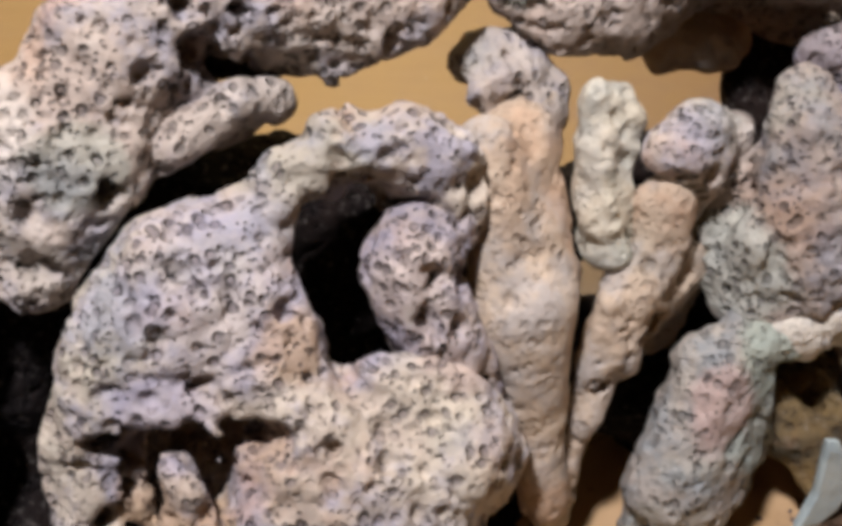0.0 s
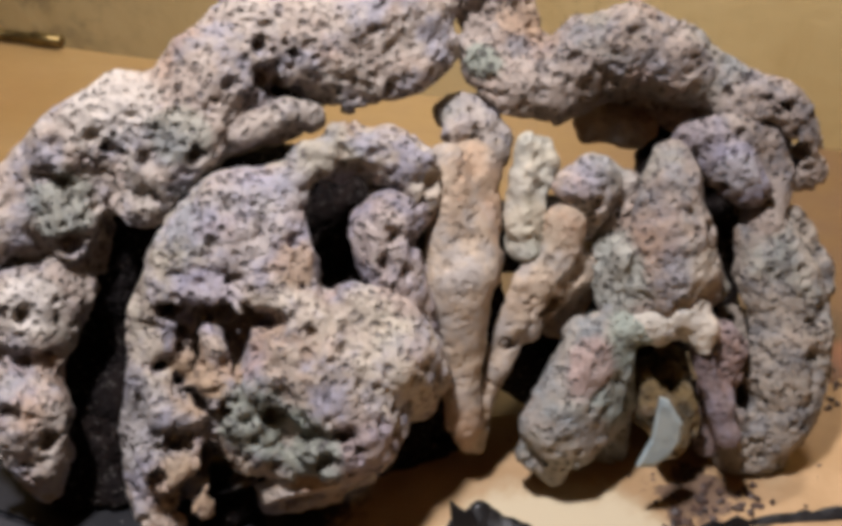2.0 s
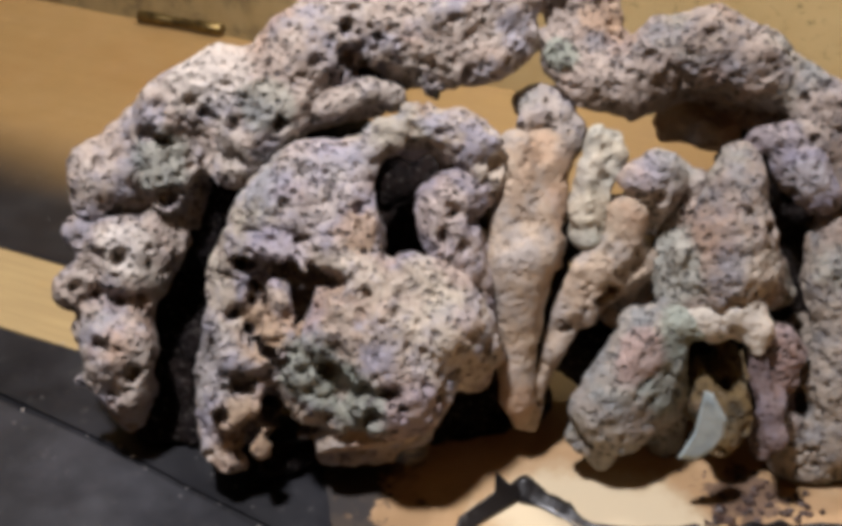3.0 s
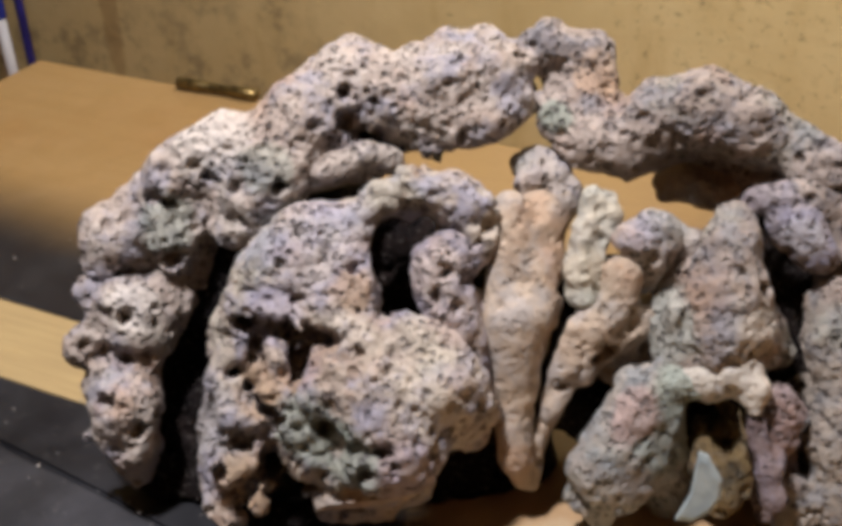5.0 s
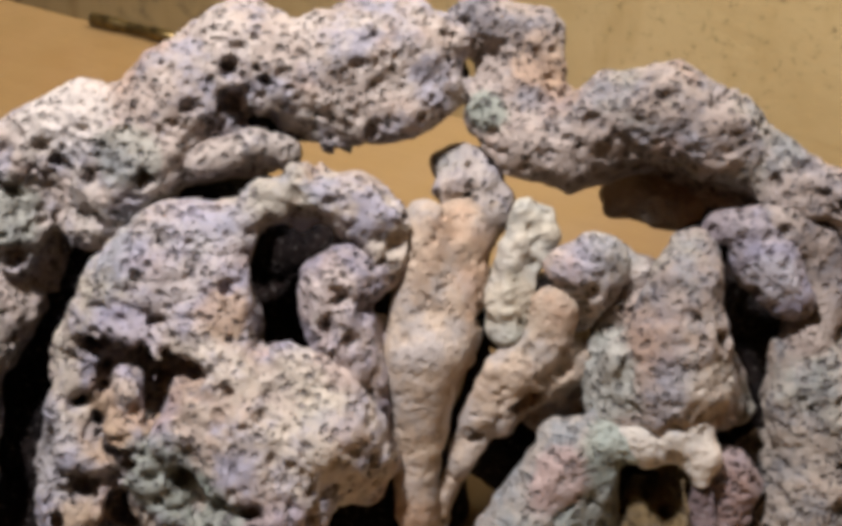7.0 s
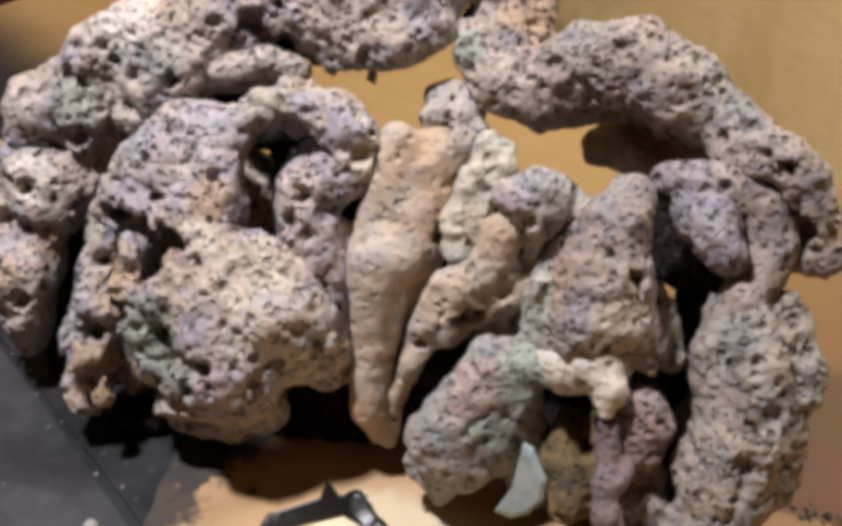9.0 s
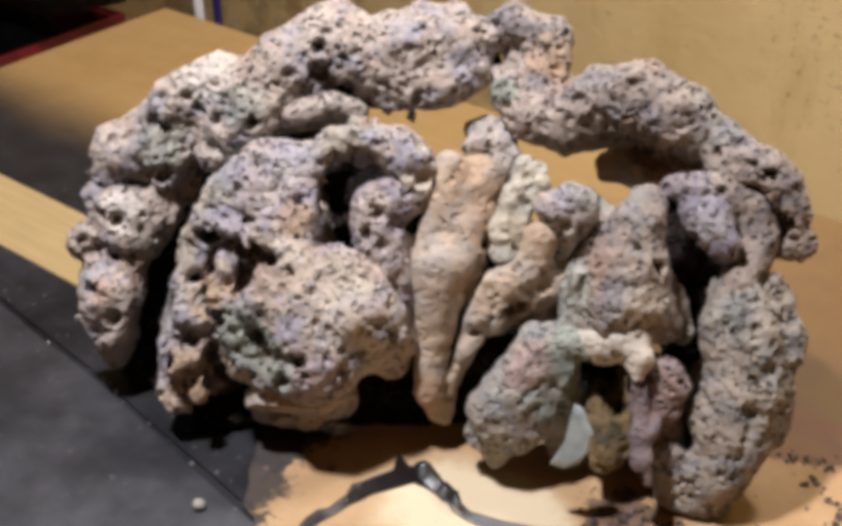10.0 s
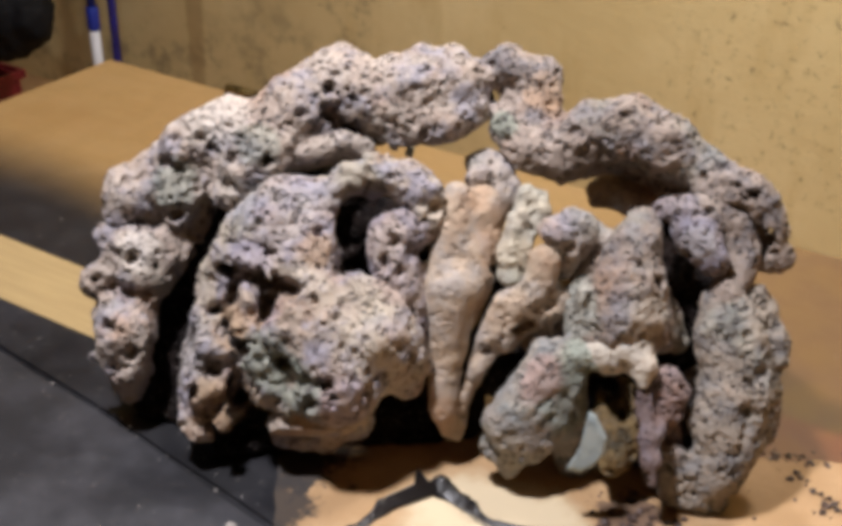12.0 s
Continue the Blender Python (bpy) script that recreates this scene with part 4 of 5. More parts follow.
column.limb((6.3, 2.2, 4.2, 0.8), (5.7, 2.1, 2, 1), (5.3, 2.1, 0.2, 0.9))
branch = Stone()
branch.limb((7.2, 1, 0.9, 1), (7, 1.2, -0.3, 0.9), (5.7, 1.5, -1.4, 1), (4.5, 1.9, -3, 0.9), (3.4, 2.4, -5.1, 0.8), (2.5, 3.3, -7.3, 0.6), (2, 4.3, -9.2, 0.6))
branch.limb((6.1, 2.2, -2.2, 1.2), (4.8, 2.2, -3.5, 1))
branch.limb((7.5, 1.9, -1, 0.9), (7.3, 2.6, -2.6, 0.9))
branch.limb((8.3, 2.9, -1.6, 1.4), (7.5, 4.3, -3.6, 1.6))
branch.limb((4.6, 1.4, -1.4, 0.5), (3.9, 1.5, -2.6, 0.4), (3.6, 1.8, -3.9, 0.5))
branch.cut((5.4, 1.6, -2.9, 0.3), (6.2, 1.5, -2.6, 0.3))
branch.cut((5.4, 1.6, -2.9, 0.3), (5.5, 2.3, -3, 0.2))
branch.cut((6.2, 1.5, -2.6, 0.3), (6.3, 2.2, -2.7, 0.2))
ball = Stone()
ball.limb((7.8, 0.6, 2.3, 1.1), (8.7, 0.6, 2.7, 1.2))
ball.limb((10.6, 1.5, 2.1, 1), (9.6, 1.2, 2.5, 0.9), (8.7, 1, 1.4, 1))
ball.limb((8.4, 1.5, 0.6, 0.7), (8.3, 1.5, 0.3, 0.6))
ball.limb((7.2, 0.8, 2.6, 0.7), (8.9, 0.8, 3, 0.7))
block_stone = Stone()
block_stone.limb((12.6, 0, 2.9, 1.1), (11.9, -0.6, 1.8, 1.5), (11.4, -0.6, 0, 1.8), (11.3, -0.4, -2.2, 2.2))
block_stone.limb((12.2, -0.3, 0.3, 1.4), (12.9, 0, -2.2, 1.5), (13.6, 0.4, -3.5, 1.1))
block_stone.limb((13.6, 1.3, -0.9, 0.8), (14.8, 1.3, -3.9, 0.6))
block_stone.limb((9.6, -0.1, -1.2, 1.2), (9.4, 0.4, -3.1, 1.1))
block_stone.limb((10.7, -0.3, -3.2, 1), (12.5, -0.3, -3.7, 0.8))
block_stone.limb((8.7, 1.3, -2.2, 0.8), (9.1, 1, -3.8, 0.8))
block_stone.limb((10.9, 2, 2.1, 0.8), (9.9, 1.7, 0.3, 1), (9.2, 1.5, -1.6, 0.9))
block_stone.cut((12.9, -1.5, -0.4, 0.2))
block_stone.cut((12.9, -1.5, -0.4, 0.2), (13, -1.2, -0.4, 0.1))
block_stone.cut((10.7, -2.1, -0.2, 0.1), (11.6, -2.4, -0.4, 0.1))
block_stone.cut((9.5, -1.1, -0.9, 0.2), (9.3, -1, -1.8, 0.3))
drum_stone = Stone()
drum_stone.limb((6.8, 0.8, -4.4, 0.8), (7.1, 0.5, -5, 1.3), (5.2, 1.2, -8.5, 1.8))
drum_stone.limb((7.7, 0.5, -5.1, 1.2), (7.1, 1.2, -7.9, 1.6), (5.9, 1.5, -9.5, 1.5))
drum_stone.limb((8.3, 0.8, -6, 1.3), (8.5, 1.9, -8.3, 1.4))
drum_stone.limb((4.3, 1.9, -9.9, 1), (5.1, 2.1, -11.2, 0.6))
drum_stone.limb((7.4, 0.5, -4.4, 0.9), (9.3, 0, -4.6, 0.9), (10.5, -0.6, -4.8, 0.7))
drum_stone.limb((8.4, 0.5, -4.1, 0.7), (9.2, 0.5, -3.3, 0.6))
drum_stone.limb((8.7, 3.6, -9.1, 1.6), (9.1, 4.3, -11.2, 1.3))
drum_stone.cut((6.2, -0.4, -7.6, 0.2), (7.3, -0.4, -6.8, 0.2))
drum_stone.cut((4.1, 1.1, -10.2, 0.3), (3.7, 1.4, -9.6, 0.2))
white_cap = Stone()
white_cap.limb((9.1, 0.3, -4.4, 0.9), (10.3, -0.3, -4.1, 1.1), (11.6, -0.3, -3.6, 1.2), (12.6, 0, -3.5, 1))
white_cap.limb((11.9, -1, -4.1, 1), (12.2, -1.2, -4.9, 0.8), (12.2, -1.2, -5.9, 0.4))
white_cap.limb((10.5, -0.3, -4.7, 1), (11.5, -0.3, -4.5, 1))
ochre_stone = Stone()
ochre_stone.limb((11.3, 1.6, -7.3, 1.5), (11.5, 0.9, -9.4, 1.2), (11.1, 0.6, -10.5, 1))
ochre_stone.limb((10.2, 1.6, -8.6, 1), (10.9, 0.9, -10.5, 0.9))
ochre_stone.limb((11.7, -0.5, -6.1, 0.3), (11.8, -0.7, -7.3, 0.3))
ochre_stone.cut((10.9, 1.2, -6.4, 0.7), (11.4, 0.4, -7.8, 0.5))
ochre_stone.cut((10.9, 1.2, -6.4, 0.7), (11.2, 2.4, -6.5, 0.4))
ochre_stone.cut((11.4, 0.4, -7.8, 0.5), (11.6, 1.6, -8, 0.3))
plum_stone = Stone()
plum_stone.limb((13.7, 0, -5.9, 1.1), (14, 0, -6.7, 1.2), (14, 0.2, -7.7, 1.1))
plum_stone.limb((13.3, 0.1, -6.3, 0.9), (13.4, 0.4, -8.4, 0.9))
plum_stone.limb((14.2, 1.6, -9.4, 1.1), (13.8, 1.9, -11.4, 1.1))
drip = Stone()
drip.limb((12.5, -0.8, -6.6, 0.5), (12.4, -0.8, -7.2, 0.5), (12.4, -1.1, -8.2, 0.5), (12.5, -1.4, -8.7, 0.6))
drip.limb((12.5, -1.4, -9.4, 0.5), (12.6, -1.6, -10.1, 0.7))
drip.limb((13.2, -0.8, -8.3, 0.5), (12.7, -1.1, -9, 0.3))
glossy_stone = Stone()
glossy_stone.limb((13.8, 0.8, 3.8, 0.7), (14.9, 0.4, 3.7, 1), (15.8, 0.1, 2.5, 1.4), (16.6, 0.1, 0.9, 1.2))
glossy_stone.limb((15.4, 0.4, 1.6, 0.9), (17.4, 0.6, 0.5, 0.6))
joint = Stone()
joint.limb((16.5, 0.7, 4.1, 1.1), (18, 0.7, 2.8, 1.3), (18.5, 0.8, 1.3, 1.2), (17.6, 0.8, -0.9, 1.2), (17, 0.3, -2.5, 1.1))
joint.limb((17.1, -0.3, -0.6, 0.4), (17.9, -0.1, -1.2, 0.4))
arm_right = Stone()
arm_right.limb((16.8, 0.8, -1.4, 0.9), (16.5, 0.4, -3.4, 1.2), (16.9, 0.1, -5.9, 1.2), (16.7, 0.1, -8.4, 1.7))
arm_right.limb((17.8, 0.4, -1.9, 1.2), (18.3, 0.1, -4, 1.6), (18.3, 0.1, -6.5, 1.9), (17.6, 0.3, -9, 2), (16.6, 0.8, -11.3, 1.8), (16.1, 1.1, -12.7, 1.3))
arm_right.limb((19.4, 0.8, -1.2, 0.7), (19.8, 0.8, -2, 0.7), (19.3, 0.8, -2.8, 0.9))
arm_right.limb((20.1, 0.8, -3.8, 1.1), (20.1, 0.8, -4.7, 1.1), (19.3, 0.8, -5.3, 1.1))
arm_right.limb((19.9, 0.8, -6.7, 1), (19.3, 0.8, -8.6, 1.1))
arm_right.limb((16.7, 3.2, -6.8, 1.6), (16.9, 3.9, -11.5, 2))
arm_right.limb((16.7, 1.8, -13, 1.3), (16.5, 2.8, -14.7, 1))
arm_right.limb((14.3, 0.8, -10.3, 1.1), (14.9, 1.5, -12.3, 1.3))
arm_right.limb((17.5, 0.2, -2.6, 1), (18.7, 0, -4.2, 1))
arm_right.cut((15.5, 0.9, -4.8, 0.3), (15.6, 0.9, -6.8, 0.3))
arm_right.cut((15.5, 0.9, -4.8, 0.3), (15.9, 2.2, -4.9, 0.2))
arm_right.cut((15.6, 0.9, -6.8, 0.3), (15.9, 2.2, -7, 0.2))
arm_right.cut((16.6, 0.6, -0.7, 0.2), (17, 0, -1.4, 0.3))
arm_right.cut((16.6, 0.6, -0.7, 0.2), (16.9, 1.8, -0.7, 0.2))
arm_right.cut((17, 0, -1.4, 0.3), (17.4, 1.2, -1.5, 0.2))
arm_right.cut((17.9, -1.6, -7.6, 0.3))
arm_right.cut((17.9, -1.6, -7.6, 0.3), (18.1, -0.9, -7.7, 0.2))
arm_right.cut((18.2, -1.6, -6, 0.1), (19, -1.4, -5.5, 0.1))
arm_right.cut((16.8, -0.6, -3.2, 0.1))
arm_right.cut((18, -1.3, -3.8, 0.1))
arm_right.cut((16.2, -1.2, -7.3, 0.1))
arm_right.cut((17.6, -1.5, -9.4, 0.1))
arch_right = Stone()
arch_right.limb((5.3, 4.3, 12.7, 1.3), (4.5, 4.3, 12.4, 1))
arch_right.limb((6.2, 4.6, 11.3, 1.5), (6.8, 4.3, 9.9, 1.5))
arch_right.limb((5.7, 4.6, 13.4, 0.3), (5.5, 4.6, 13.1, 0.5))
arch_right.limb((5.8, 4.6, 12.6, 1.1), (7.5, 4.3, 12, 1.3), (7.7, 3.9, 10.5, 1.2), (6.6, 3.6, 9.5, 1.4))
arch_right.limb((4.6, 3.9, 10, 0.7), (5.2, 3.5, 8.8, 1.3), (6.5, 3, 7.6, 1.6), (8.3, 2.9, 6.8, 1.4))
arch_right.limb((8.3, 2.9, 7.8, 1.7), (10.3, 2.6, 8.7, 2), (12.2, 2.1, 8.5, 2.1), (14, 1.9, 7.6, 2))
arch_right.limb((10.2, 3.3, 7.2, 1.4), (13, 3.8, 7.4, 1.4), (15.1, 3.4, 6.3, 1.2))
arch_right.limb((14.4, 1.9, 7.5, 1.8), (16, 1.5, 6.3, 1.5), (17.4, 0.3, 5.3, 1.1))
arch_right.limb((16.5, 0.7, 4.8, 1.1), (18.5, -0.2, 4.9, 1), (19.5, -0.1, 4, 1.1), (20.2, 0.3, 2.3, 0.9), (20.5, 0.7, 1.1, 0.8))
arch_right.limb((19.5, 1.5, 0.6, 0.6), (20.4, 1, 0.9, 0.7))
arch_right.limb((13.1, 5.2, 6.6, 1.1), (13.8, 5.2, 6.3, 1.2), (15.5, 5, 5.5, 1.4), (18, 4.3, 4, 1.5), (19.9, 3.9, 3.1, 0.8))
arch_right.limb((18.4, 1.7, 4, 1), (19.2, 1.8, 2.7, 1.1), (19.3, 2, 1.6, 0.9))
arch_right.cut((5.4, 3.5, 11.4, 0.4), (5.7, 3.4, 11, 0.3))
arch_right.cut((18.9, 0.3, 3.1, 0.4), (19.4, 0.3, 2.4, 0.7), (19.4, 1.5, 1.5, 0.5))
arch_right.cut((18.9, 0.3, 3.1, 0.4), (19, 0.7, 3.1, 0.3))
arch_right.cut((19.4, 0.3, 2.4, 0.7), (19.5, 0.7, 2.4, 0.4))
arch_right.cut((19.4, 1.5, 1.5, 0.5), (19.5, 1.9, 1.5, 0.3))
arch_right.cut((16.9, -0.5, 5, 0.2), (17.6, -0.7, 4.9, 0.2))
arch_right.cut((18.6, -1, 4.5, 0.2))
arch_right.cut((18.6, -1, 4.5, 0.2), (18.7, -0.5, 4.6, 0.1))
stub = Stone()
stub.limb((11, 4.8, 4.8, 0.7), (12.1, 4.5, 4.6, 0.9), (13.3, 4.8, 4.2, 0.9))
stub.limb((11.8, 5.5, 5.4, 0.9), (14, 5.9, 4.7, 1.3))
# Unseen mass added behind the gaps; its near-black colour stands in for shade.
shade_core = Stone()
shade_core.limb((-2, 7.6, 0.7, 2.4), (-1, 6.6, 3.4, 2), (-3.2, 7.3, 4.1, 2.2), (-6.4, 7.6, 6.6, 1.1), (-9.5, 8, 5.6, 1.6), (-13, 8.3, 2.4, 1.6), (-12.2, 9.7, -0.4, 2.1))
shade_core.limb((-17.2, 9.7, 3.5, 1.4), (-13.9, 9, 1.8, 1.4))
shade_core.limb((-15.9, 10.4, -0.4, 1.6), (-16.4, 10.4, -3.9, 2), (-16.6, 10.4, -8.2, 2.2), (-16.4, 11.1, -11.9, 1.8))
shade_core.limb((-12.3, 10.4, -0.4, 2.2), (-14.3, 10.4, -4.7, 2.7), (-14.3, 10.4, -9.7, 2.7), (-13, 10.4, -13.3, 2.2))
shade_core.limb((-4, 9.7, 2.1, 2.7), (-5.1, 9.7, -3.9, 3.9), (-5.8, 9, -9.5, 3.2))
shade_core.limb((0.9, 7.6, 0.3, 2.1), (1.2, 7.6, -4.5, 2.4), (2.3, 8.3, -9.4, 2.4), (3.1, 9.7, -12.8, 1.8))
shade_core.limb((4, 7.6, 0.7, 2.1), (7.5, 7.6, -0.3, 1.9), (10.5, 6.9, 0.3, 1.7), (11.5, 6.9, -3.8, 2.7))
shade_core.limb((10.3, 5.5, 1.5, 0.9), (10.9, 5.5, 0.7, 1.1))
shade_core.limb((5.7, 6.9, -5.5, 2.6), (8.8, 6.9, -7.9, 2.7), (9.5, 7.6, -11.4, 2.1))
shade_core.limb((15.3, 5.5, 2.2, 1.5), (16.5, 6.2, -1, 1.6), (16.7, 5.9, -4.4, 1.9), (16.1, 5.9, -8.4, 2))
shade_core.limb((13.3, 5.5, -7.7, 2), (14.1, 6.2, -12.2, 2.4))
shade_core.limb((16.1, 6.2, 3.7, 1.4), (18.8, 6.2, 2, 1.5))
shade_core.limb((15.2, 4.5, 1.3, 1.1), (15.5, 4.8, -0.3, 1.1))
shade_core.limb((14, 4.8, 3, 0.9), (14.1, 4.8, 1.7, 1), (14.7, 4.8, -0.3, 1.1))
shade_core.limb((-4.8, 5.5, 4.5, 0.9), (-7.1, 6.6, 5.8, 0.9))
shade_core.limb((18.3, 5.5, -0.3, 1.3), (19, 5.5, -1.8, 1.2), (18.7, 5.5, -3.7, 1.2))
shade_core.limb((4.1, 5.9, -1.9, 1.5), (4.4, 5.9, -5.1, 1.5))
shade_core.limb((-6, 6.3, 10.3, 0.8), (-4.7, 6.2, 9.3, 0.9), (-2.7, 6, 8.5, 0.7), (-1.9, 5.8, 8, 0.4))
shade_core.limb((19.5, 3, 2.9, 0.8), (20, 3, 1.9, 0.8), (19.8, 3.2, 1.1, 0.5))
shade_core.limb((4.4, 6.2, 12.1, 0.5), (4.4, 5.8, 9.9, 0.5))
shade_core.limb((-11.6, 6, -10.1, 1.4), (-7.7, 6.6, -10.3, 1.3))
shade_core.limb((-2.8, 6.8, -9.7, 1.3), (1.2, 7.6, -10.6, 1.5), (3.9, 7.4, -11.1, 1.3))
shade_core.limb((-3.5, 6.4, -8.3, 1.2), (-0.5, 6.6, -8.6, 1.2))
# -- end of rock forms --

# ---- the rock ----
axes = Matrix(((0.8357, -0.4692, -0.2853, -0.0403), (0.549, 0.7248, 0.4162, 0.0379), (0.0115, -0.5044, 0.8634, 0.1252), (0, 0, 0, 1)))
BASE = 0.0047
rock = thing("rock", (0, 0.06, BASE), "large porous grey-brown rock with arches and holes, standing on cardboard", "rock")


def stone_part(name, form, material, seed, label="", **how):
    verts, quads = form.build(axes, seed, ground=BASE, **how)
    ob = new(name, mesh_of(name, verts - np.array(rock.location), quads, material))
    ob.parent = rock
    if label:
        ob["label"] = label
    return ob


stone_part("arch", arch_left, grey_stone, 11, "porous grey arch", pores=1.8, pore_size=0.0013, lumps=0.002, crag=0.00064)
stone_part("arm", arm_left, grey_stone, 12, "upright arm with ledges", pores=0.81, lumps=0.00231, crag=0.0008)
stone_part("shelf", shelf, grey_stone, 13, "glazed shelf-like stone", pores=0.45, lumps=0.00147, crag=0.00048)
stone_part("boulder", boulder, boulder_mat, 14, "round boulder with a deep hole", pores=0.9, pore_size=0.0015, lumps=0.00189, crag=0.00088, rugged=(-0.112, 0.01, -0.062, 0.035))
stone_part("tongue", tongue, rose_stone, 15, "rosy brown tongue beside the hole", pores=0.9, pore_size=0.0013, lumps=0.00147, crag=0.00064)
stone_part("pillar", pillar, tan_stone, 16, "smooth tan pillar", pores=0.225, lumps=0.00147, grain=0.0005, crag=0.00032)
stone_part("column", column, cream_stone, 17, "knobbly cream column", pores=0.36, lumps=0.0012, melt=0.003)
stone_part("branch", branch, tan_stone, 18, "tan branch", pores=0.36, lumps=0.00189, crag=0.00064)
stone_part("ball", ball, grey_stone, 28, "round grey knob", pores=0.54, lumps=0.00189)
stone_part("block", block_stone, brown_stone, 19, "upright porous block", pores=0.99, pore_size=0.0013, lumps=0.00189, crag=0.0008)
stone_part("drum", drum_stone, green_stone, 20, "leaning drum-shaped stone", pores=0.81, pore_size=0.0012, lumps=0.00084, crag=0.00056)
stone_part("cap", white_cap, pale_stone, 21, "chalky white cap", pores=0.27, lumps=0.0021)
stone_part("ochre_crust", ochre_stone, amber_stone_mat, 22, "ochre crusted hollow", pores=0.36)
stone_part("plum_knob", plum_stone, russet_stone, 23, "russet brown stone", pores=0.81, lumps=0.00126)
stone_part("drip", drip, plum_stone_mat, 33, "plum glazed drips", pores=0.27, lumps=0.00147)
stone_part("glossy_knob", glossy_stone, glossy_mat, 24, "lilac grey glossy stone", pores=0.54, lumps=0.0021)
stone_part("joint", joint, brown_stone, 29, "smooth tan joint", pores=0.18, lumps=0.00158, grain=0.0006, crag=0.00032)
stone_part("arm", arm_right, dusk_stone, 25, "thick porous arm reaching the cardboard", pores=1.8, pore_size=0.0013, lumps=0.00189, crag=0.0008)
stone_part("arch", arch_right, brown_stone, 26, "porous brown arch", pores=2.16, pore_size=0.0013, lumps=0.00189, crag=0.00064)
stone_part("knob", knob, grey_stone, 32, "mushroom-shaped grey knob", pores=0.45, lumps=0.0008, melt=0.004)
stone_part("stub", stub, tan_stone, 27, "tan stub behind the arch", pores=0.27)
stone_part("shade_core", shade_core, shade_core_mat, 30, "near-black filling added to stand in for shade in the rock's gaps", pores=0.27, step=0.002)


def shard(outline, thick, axis_x, axis_y, at):
    """A flat broken chip: its outline in its own plane, bulging a little."""
    x, y = Vector(axis_x).normalized(), Vector(axis_y).normalized()
    z = x.cross(y).normalized()
    y = z.cross(x)
    bm = bmesh.new()
    rings = []
    for s, off in ((0.86, -0.5), (1.0, -0.2), (1.0, 0.2), (0.82, 0.5)):
        rings.append([bm.verts.new(Vector(at) + x * px * s + y * py * s + z * thick * off) for px, py in outline])
    n = len(outline)
    for a, b in zip(rings, rings[1:]):
        for k in range(n):
            bm.faces.new((a[k], a[(k + 1) % n], b[(k + 1) % n], b[k]))
    bm.faces.new(rings[0][::-1]), bm.faces.new(rings[-1])
    bmesh.ops.recalc_face_normals(bm, faces=bm.faces)
    return bm


part("flap", shard([(-0.028, -0.004), (0.02, -0.005), (0.026, 0.001), (0.013, 0.004), (0.009, 0.013), (0.004, 0.005), (-0.02, 0.003)],
                   0.0012, (0.023, 0.041, 0), (-0.6, 0.35, 0.7), (-0.0175, -0.0065, 0.0092)), strip_mat, strip, "torn upright flap")
chip_at = axes @ Vector((0.0905, -0.0175, -0.0935))
chip = part("chip", shard([(0.001, 0.0205), (0.005, 0.0185), (0.0105, 0.0055), (0.009, -0.004), (0.003, -0.0115), (-0.005, -0.0155), (-0.0125, -0.0138), (-0.0045, -0.001)],
                          0.004, axes.to_3x3() @ Vector((0.95, -0.25, 0)), axes.to_3x3() @ Vector((0.1, -0.3, 1)), chip_at), chip_mat, rock, "pale blue-white flat chip")
slab_at = axes @ Vector((-0.058, 0.029, -0.0868))
part("slab", shard([(-0.032, 0.006), (-0.031, -0.0035), (-0.012, -0.0055), (0.008, -0.0072), (0.015, -0.0066), (0.028, -0.001), (0.03, 0.006), (0.0, 0.012)],
                   0.024, axes.to_3x3() @ Vector((1, 0.12, 0.02)), axes.to_3x3() @ Vector((0, 0.35, 1)), slab_at), tan_stone, rock, "pale broken slab edge")
glint_at = (-0.1045, 0.1239, 0.1555)
part("chip", shard([(0, 0.006), (0.0035, 0.001), (0.002, -0.006), (-0.003, -0.004)], 0.003, (1, 0.3, 0), (0, 0, 1), glint_at), chip_mat, rock, "small pale blue chip")

# ---- small things on the bench ----
rod = part("brass_rod", turned([(0.0045, 0), (0.0058, 0.001), (0.0058, 0.028), (0.0048, 0.03), (0.0048, 0.06), (0.0058, 0.062), (0.0058, 0.087), (0.0045, 0.088)], 16), brass_mat, smooth=True)
rod.matrix_world = pose(-0.527, 0.428, 0.0058, 0, 90, 2)
tagged(rod, "short tarnished brass rod at the edge of the bench", "rod")


def crumbs(name, spots, material, z, label, category, seed, kind="stuff"):
    """Loose crumbs: (x, y, spread, number, size) for each heap, all one stuff."""
    rng = random.Random(seed)
    bm = bmesh.new()
    for x, y, spread, number, size in spots:
        for _ in range(number):
            r = size * rng.uniform(0.4, 1.3)
            px, py = x + rng.gauss(0, spread), y + rng.gauss(0, spread * 0.7)
            made = bmesh.ops.create_icosphere(bm, subdivisions=1, radius=r, matrix=pose(px, py, z + r * 0.55, rng.uniform(0, 360), rng.uniform(0, 360), 0))
            for v in made["verts"]:
                v.co += Vector((rng.uniform(-0.45, 0.45), rng.uniform(-0.45, 0.45), rng.uniform(-0.3, 0.3))) * r
                v.co.z = z + (v.co.z - z) * 0.6
    return tagged(part(name, bm, material), label, category, kind=kind)


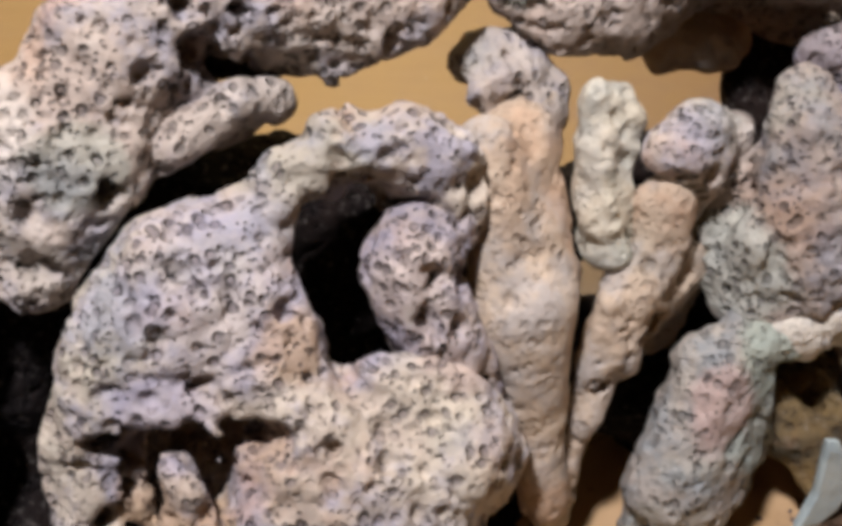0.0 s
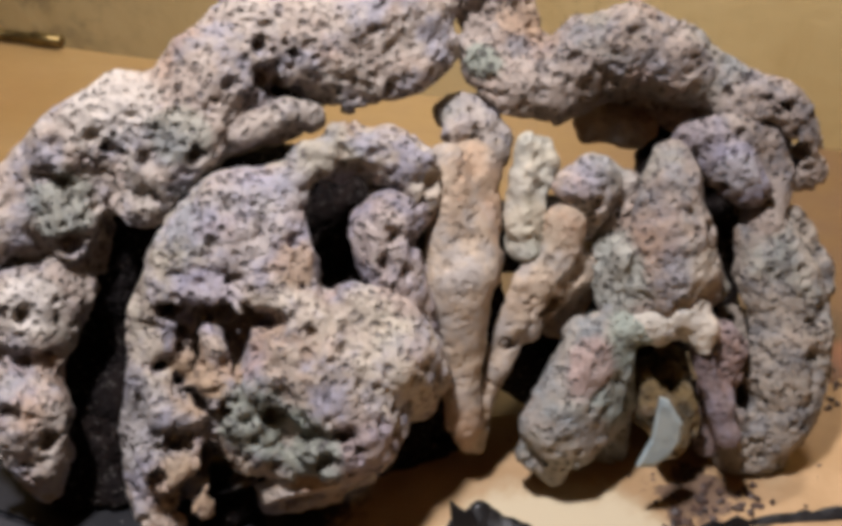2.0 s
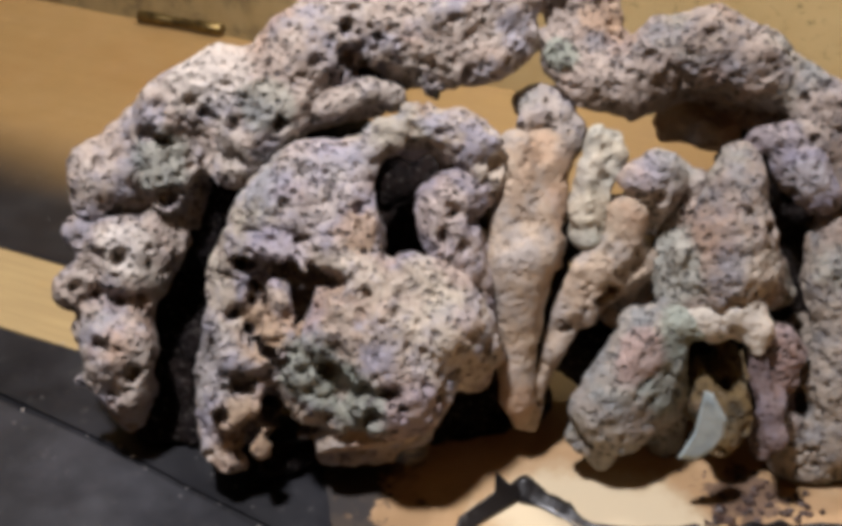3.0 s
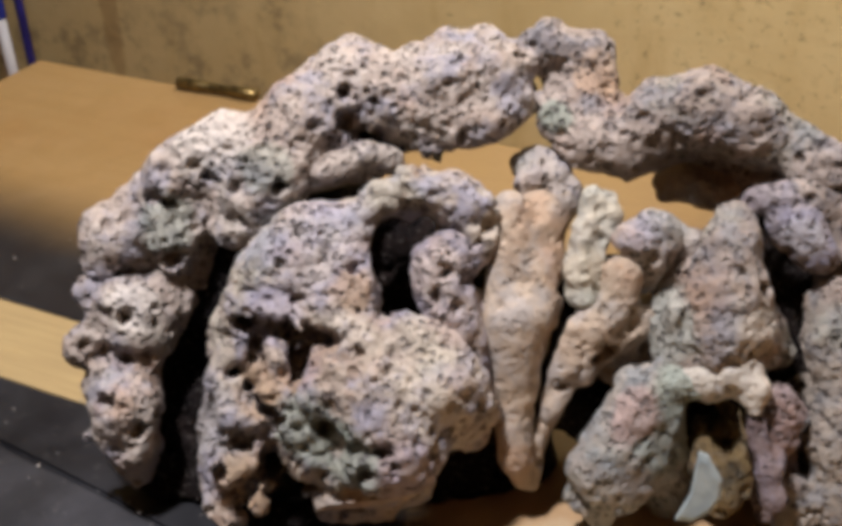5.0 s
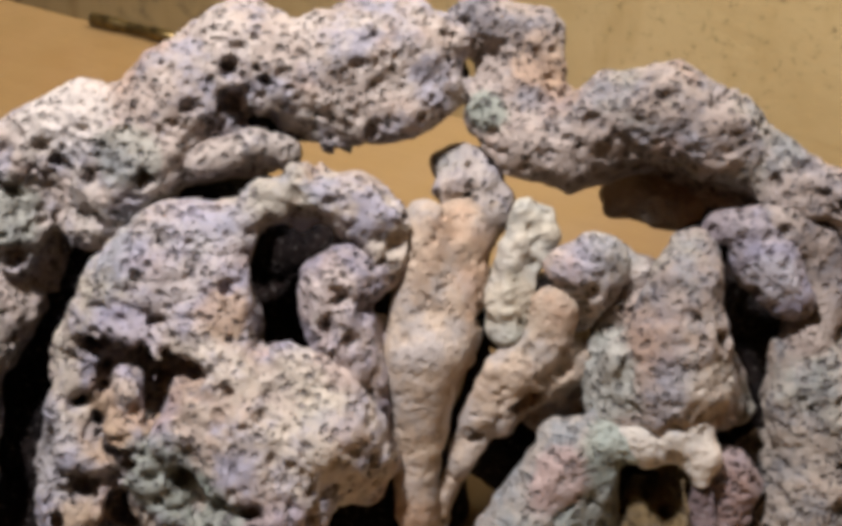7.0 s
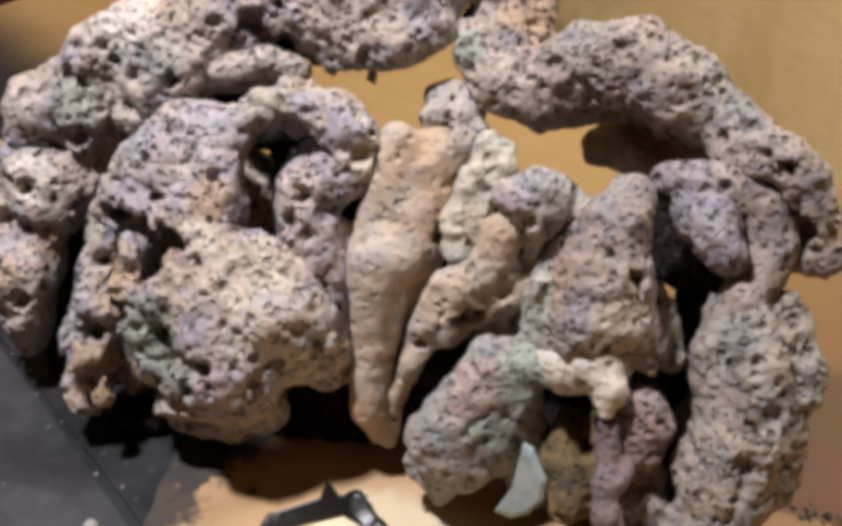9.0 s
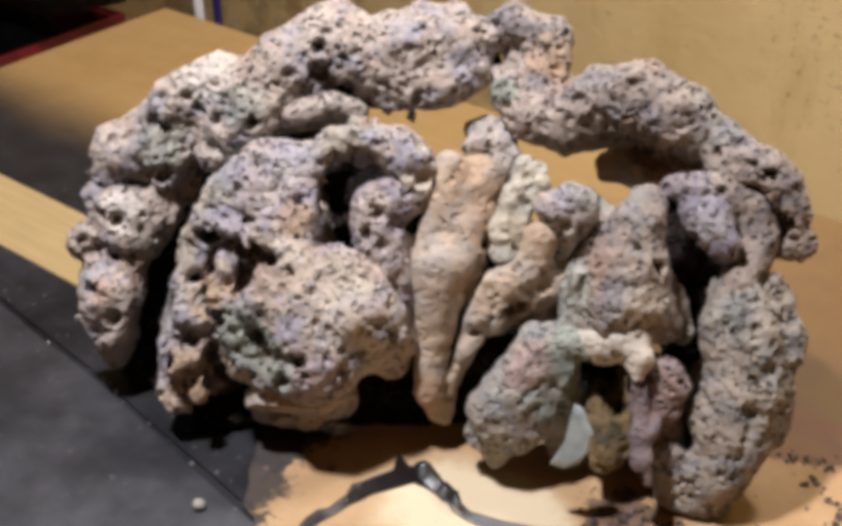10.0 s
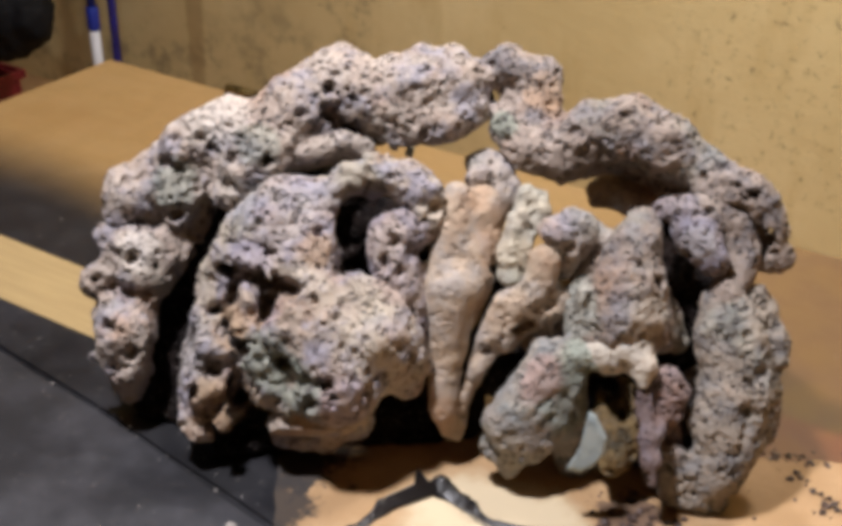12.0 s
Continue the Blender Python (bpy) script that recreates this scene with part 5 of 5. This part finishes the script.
crumbs("stone_crumbs", [(0.096, 0.052, 0.012, 36, 0.0018), (0.165, 0.137, 0.005, 7, 0.0018), (0.19, 0.115, 0.01, 10, 0.002), (0.15, 0.09, 0.02, 8, 0.0011), (0.085, 0.03, 0.005, 10, 0.0026), (0.15, 0.15, 0.006, 16, 0.0016), (0.17, 0.157, 0.007, 16, 0.0016), (0.195, 0.166, 0.007, 14, 0.0016), (0.185, 0.128, 0.004, 8, 0.0022), (0.11, 0.056, 0.01, 22, 0.0022)],
       crumb_mat, 0.0045, "dark stone crumbs on the cardboard", "crumbs", 4)
crumbs("pale_grit", [(-0.26, -0.08, 0.06, 26, 0.0007), (-0.5, 0.15, 0.07, 8, 0.0008), (-0.3, -0.02, 0.05, 20, 0.0006), (-0.12, -0.05, 0.03, 14, 0.0008), (-0.21, -0.04, 0.004, 3, 0.0011), (-0.063, -0.06, 0.002, 2, 0.002)],
       grit_mat, 0.0016, "pale grit scattered on the black board", "grit", 6)
pebble_bm = bmesh.new()
bmesh.ops.create_icosphere(pebble_bm, subdivisions=2, radius=0.0038, matrix=Matrix.Translation((-0.089, -0.081, 0.005)) @ Matrix.Diagonal((1.1, 0.9, 0.75, 1)))
for v in pebble_bm.verts:
    v.co += 0.0006 * noise.noise_vector(v.co * 300)
tagged(part("pebble", pebble_bm, grit_mat, smooth=True), "small pale brown pebble on the black sheet", "pebble")

# ---- by the far wall ----
pole = thing("mop_pole", (-2.259, 1.8, FLOOR), "telescopic pole, white below and blue above, standing by the wall", "pole")
part("tube", turned([(0.014, 0), (0.0155, 0.002), (0.0155, 0.26)], 20, None, (-2.259, 1.8, FLOOR)), white_mat, pole, "white tube", True)
part("collar", turned([(0.0165, 0.245), (0.0185, 0.25), (0.0185, 0.31), (0.016, 0.315)], 20, None, (-2.259, 1.8, FLOOR)), blue_mat, pole, "blue collar", True)
part("upper_tube", turned([(0.0125, 0.3), (0.0125, 1.25), (0.01, 1.26)], 20, None, (-2.259, 1.8, FLOOR)), blue_mat, pole, "blue tube", True)
stick = part("broom_stick", turned([(0.011, 0), (0.0125, 0.003), (0.0125, 1.3), (0.009, 1.31)], 20), navy_mat, smooth=True)
stick.matrix_world = pose(-2.17, 1.79, FLOOR, -2.0, -1.2, 0)
tagged(stick, "dark blue broom stick standing by the wall", "broom")

RIM = -0.66
crate = thing("plastic_crate", (-2.52, 1.3, FLOOR), "dark red plastic crate standing on the floor", "crate")
part("base", block(-2.80, -2.24, 1.1, 1.5, FLOOR, FLOOR + 0.012, 0.003), red_mat, crate)
for x0, x1, y0, y1 in ((-2.80, -2.24, 1.1, 1.112), (-2.80, -2.24, 1.488, 1.5), (-2.80, -2.788, 1.113, 1.487), (-2.252, -2.24, 1.113, 1.487)):
    part("side", block(x0, x1, y0, y1, FLOOR + 0.013, RIM - 0.01, 0.003), red_mat, crate)
rim = block(-2.812, -2.228, 1.088, 1.1, RIM - 0.025, RIM, 0.003)
block(-2.812, -2.228, 1.5, 1.512, RIM - 0.025, RIM, 0.003, rim)
block(-2.812, -2.80, 1.1, 1.5, RIM - 0.025, RIM, 0.003, rim)
block(-2.24, -2.228, 1.1, 1.5, RIM - 0.025, RIM, 0.003, rim)
part("rim", rim, red_mat, crate)
bag_form = Stone()
bag_form.limb((-26, 0, 17, 18), (0, 0, 19, 16), (17, 0, 20, 11), (25, 0, 20, 6))
bag_form.limb((-20, 0, 30, 18), (4, 0, 30, 12), (20, 0, 24, 7))
bag_form.limb((-36, 0, -14, 11), (-24, 0, -12, 10))
bag_verts, bag_quads = bag_form.build(pose(-2.17, 1.3, -0.61), 31, step=0.008, melt=0.05, lumps=0.0084, grain=0.0, pores=0, crag=0, ground=FLOOR + 0.013)
bag = new("bag", mesh_of("bag", bag_verts, bag_quads, bag_mat))
tagged(bag, "crumpled black bag lying in a red crate", "bag")
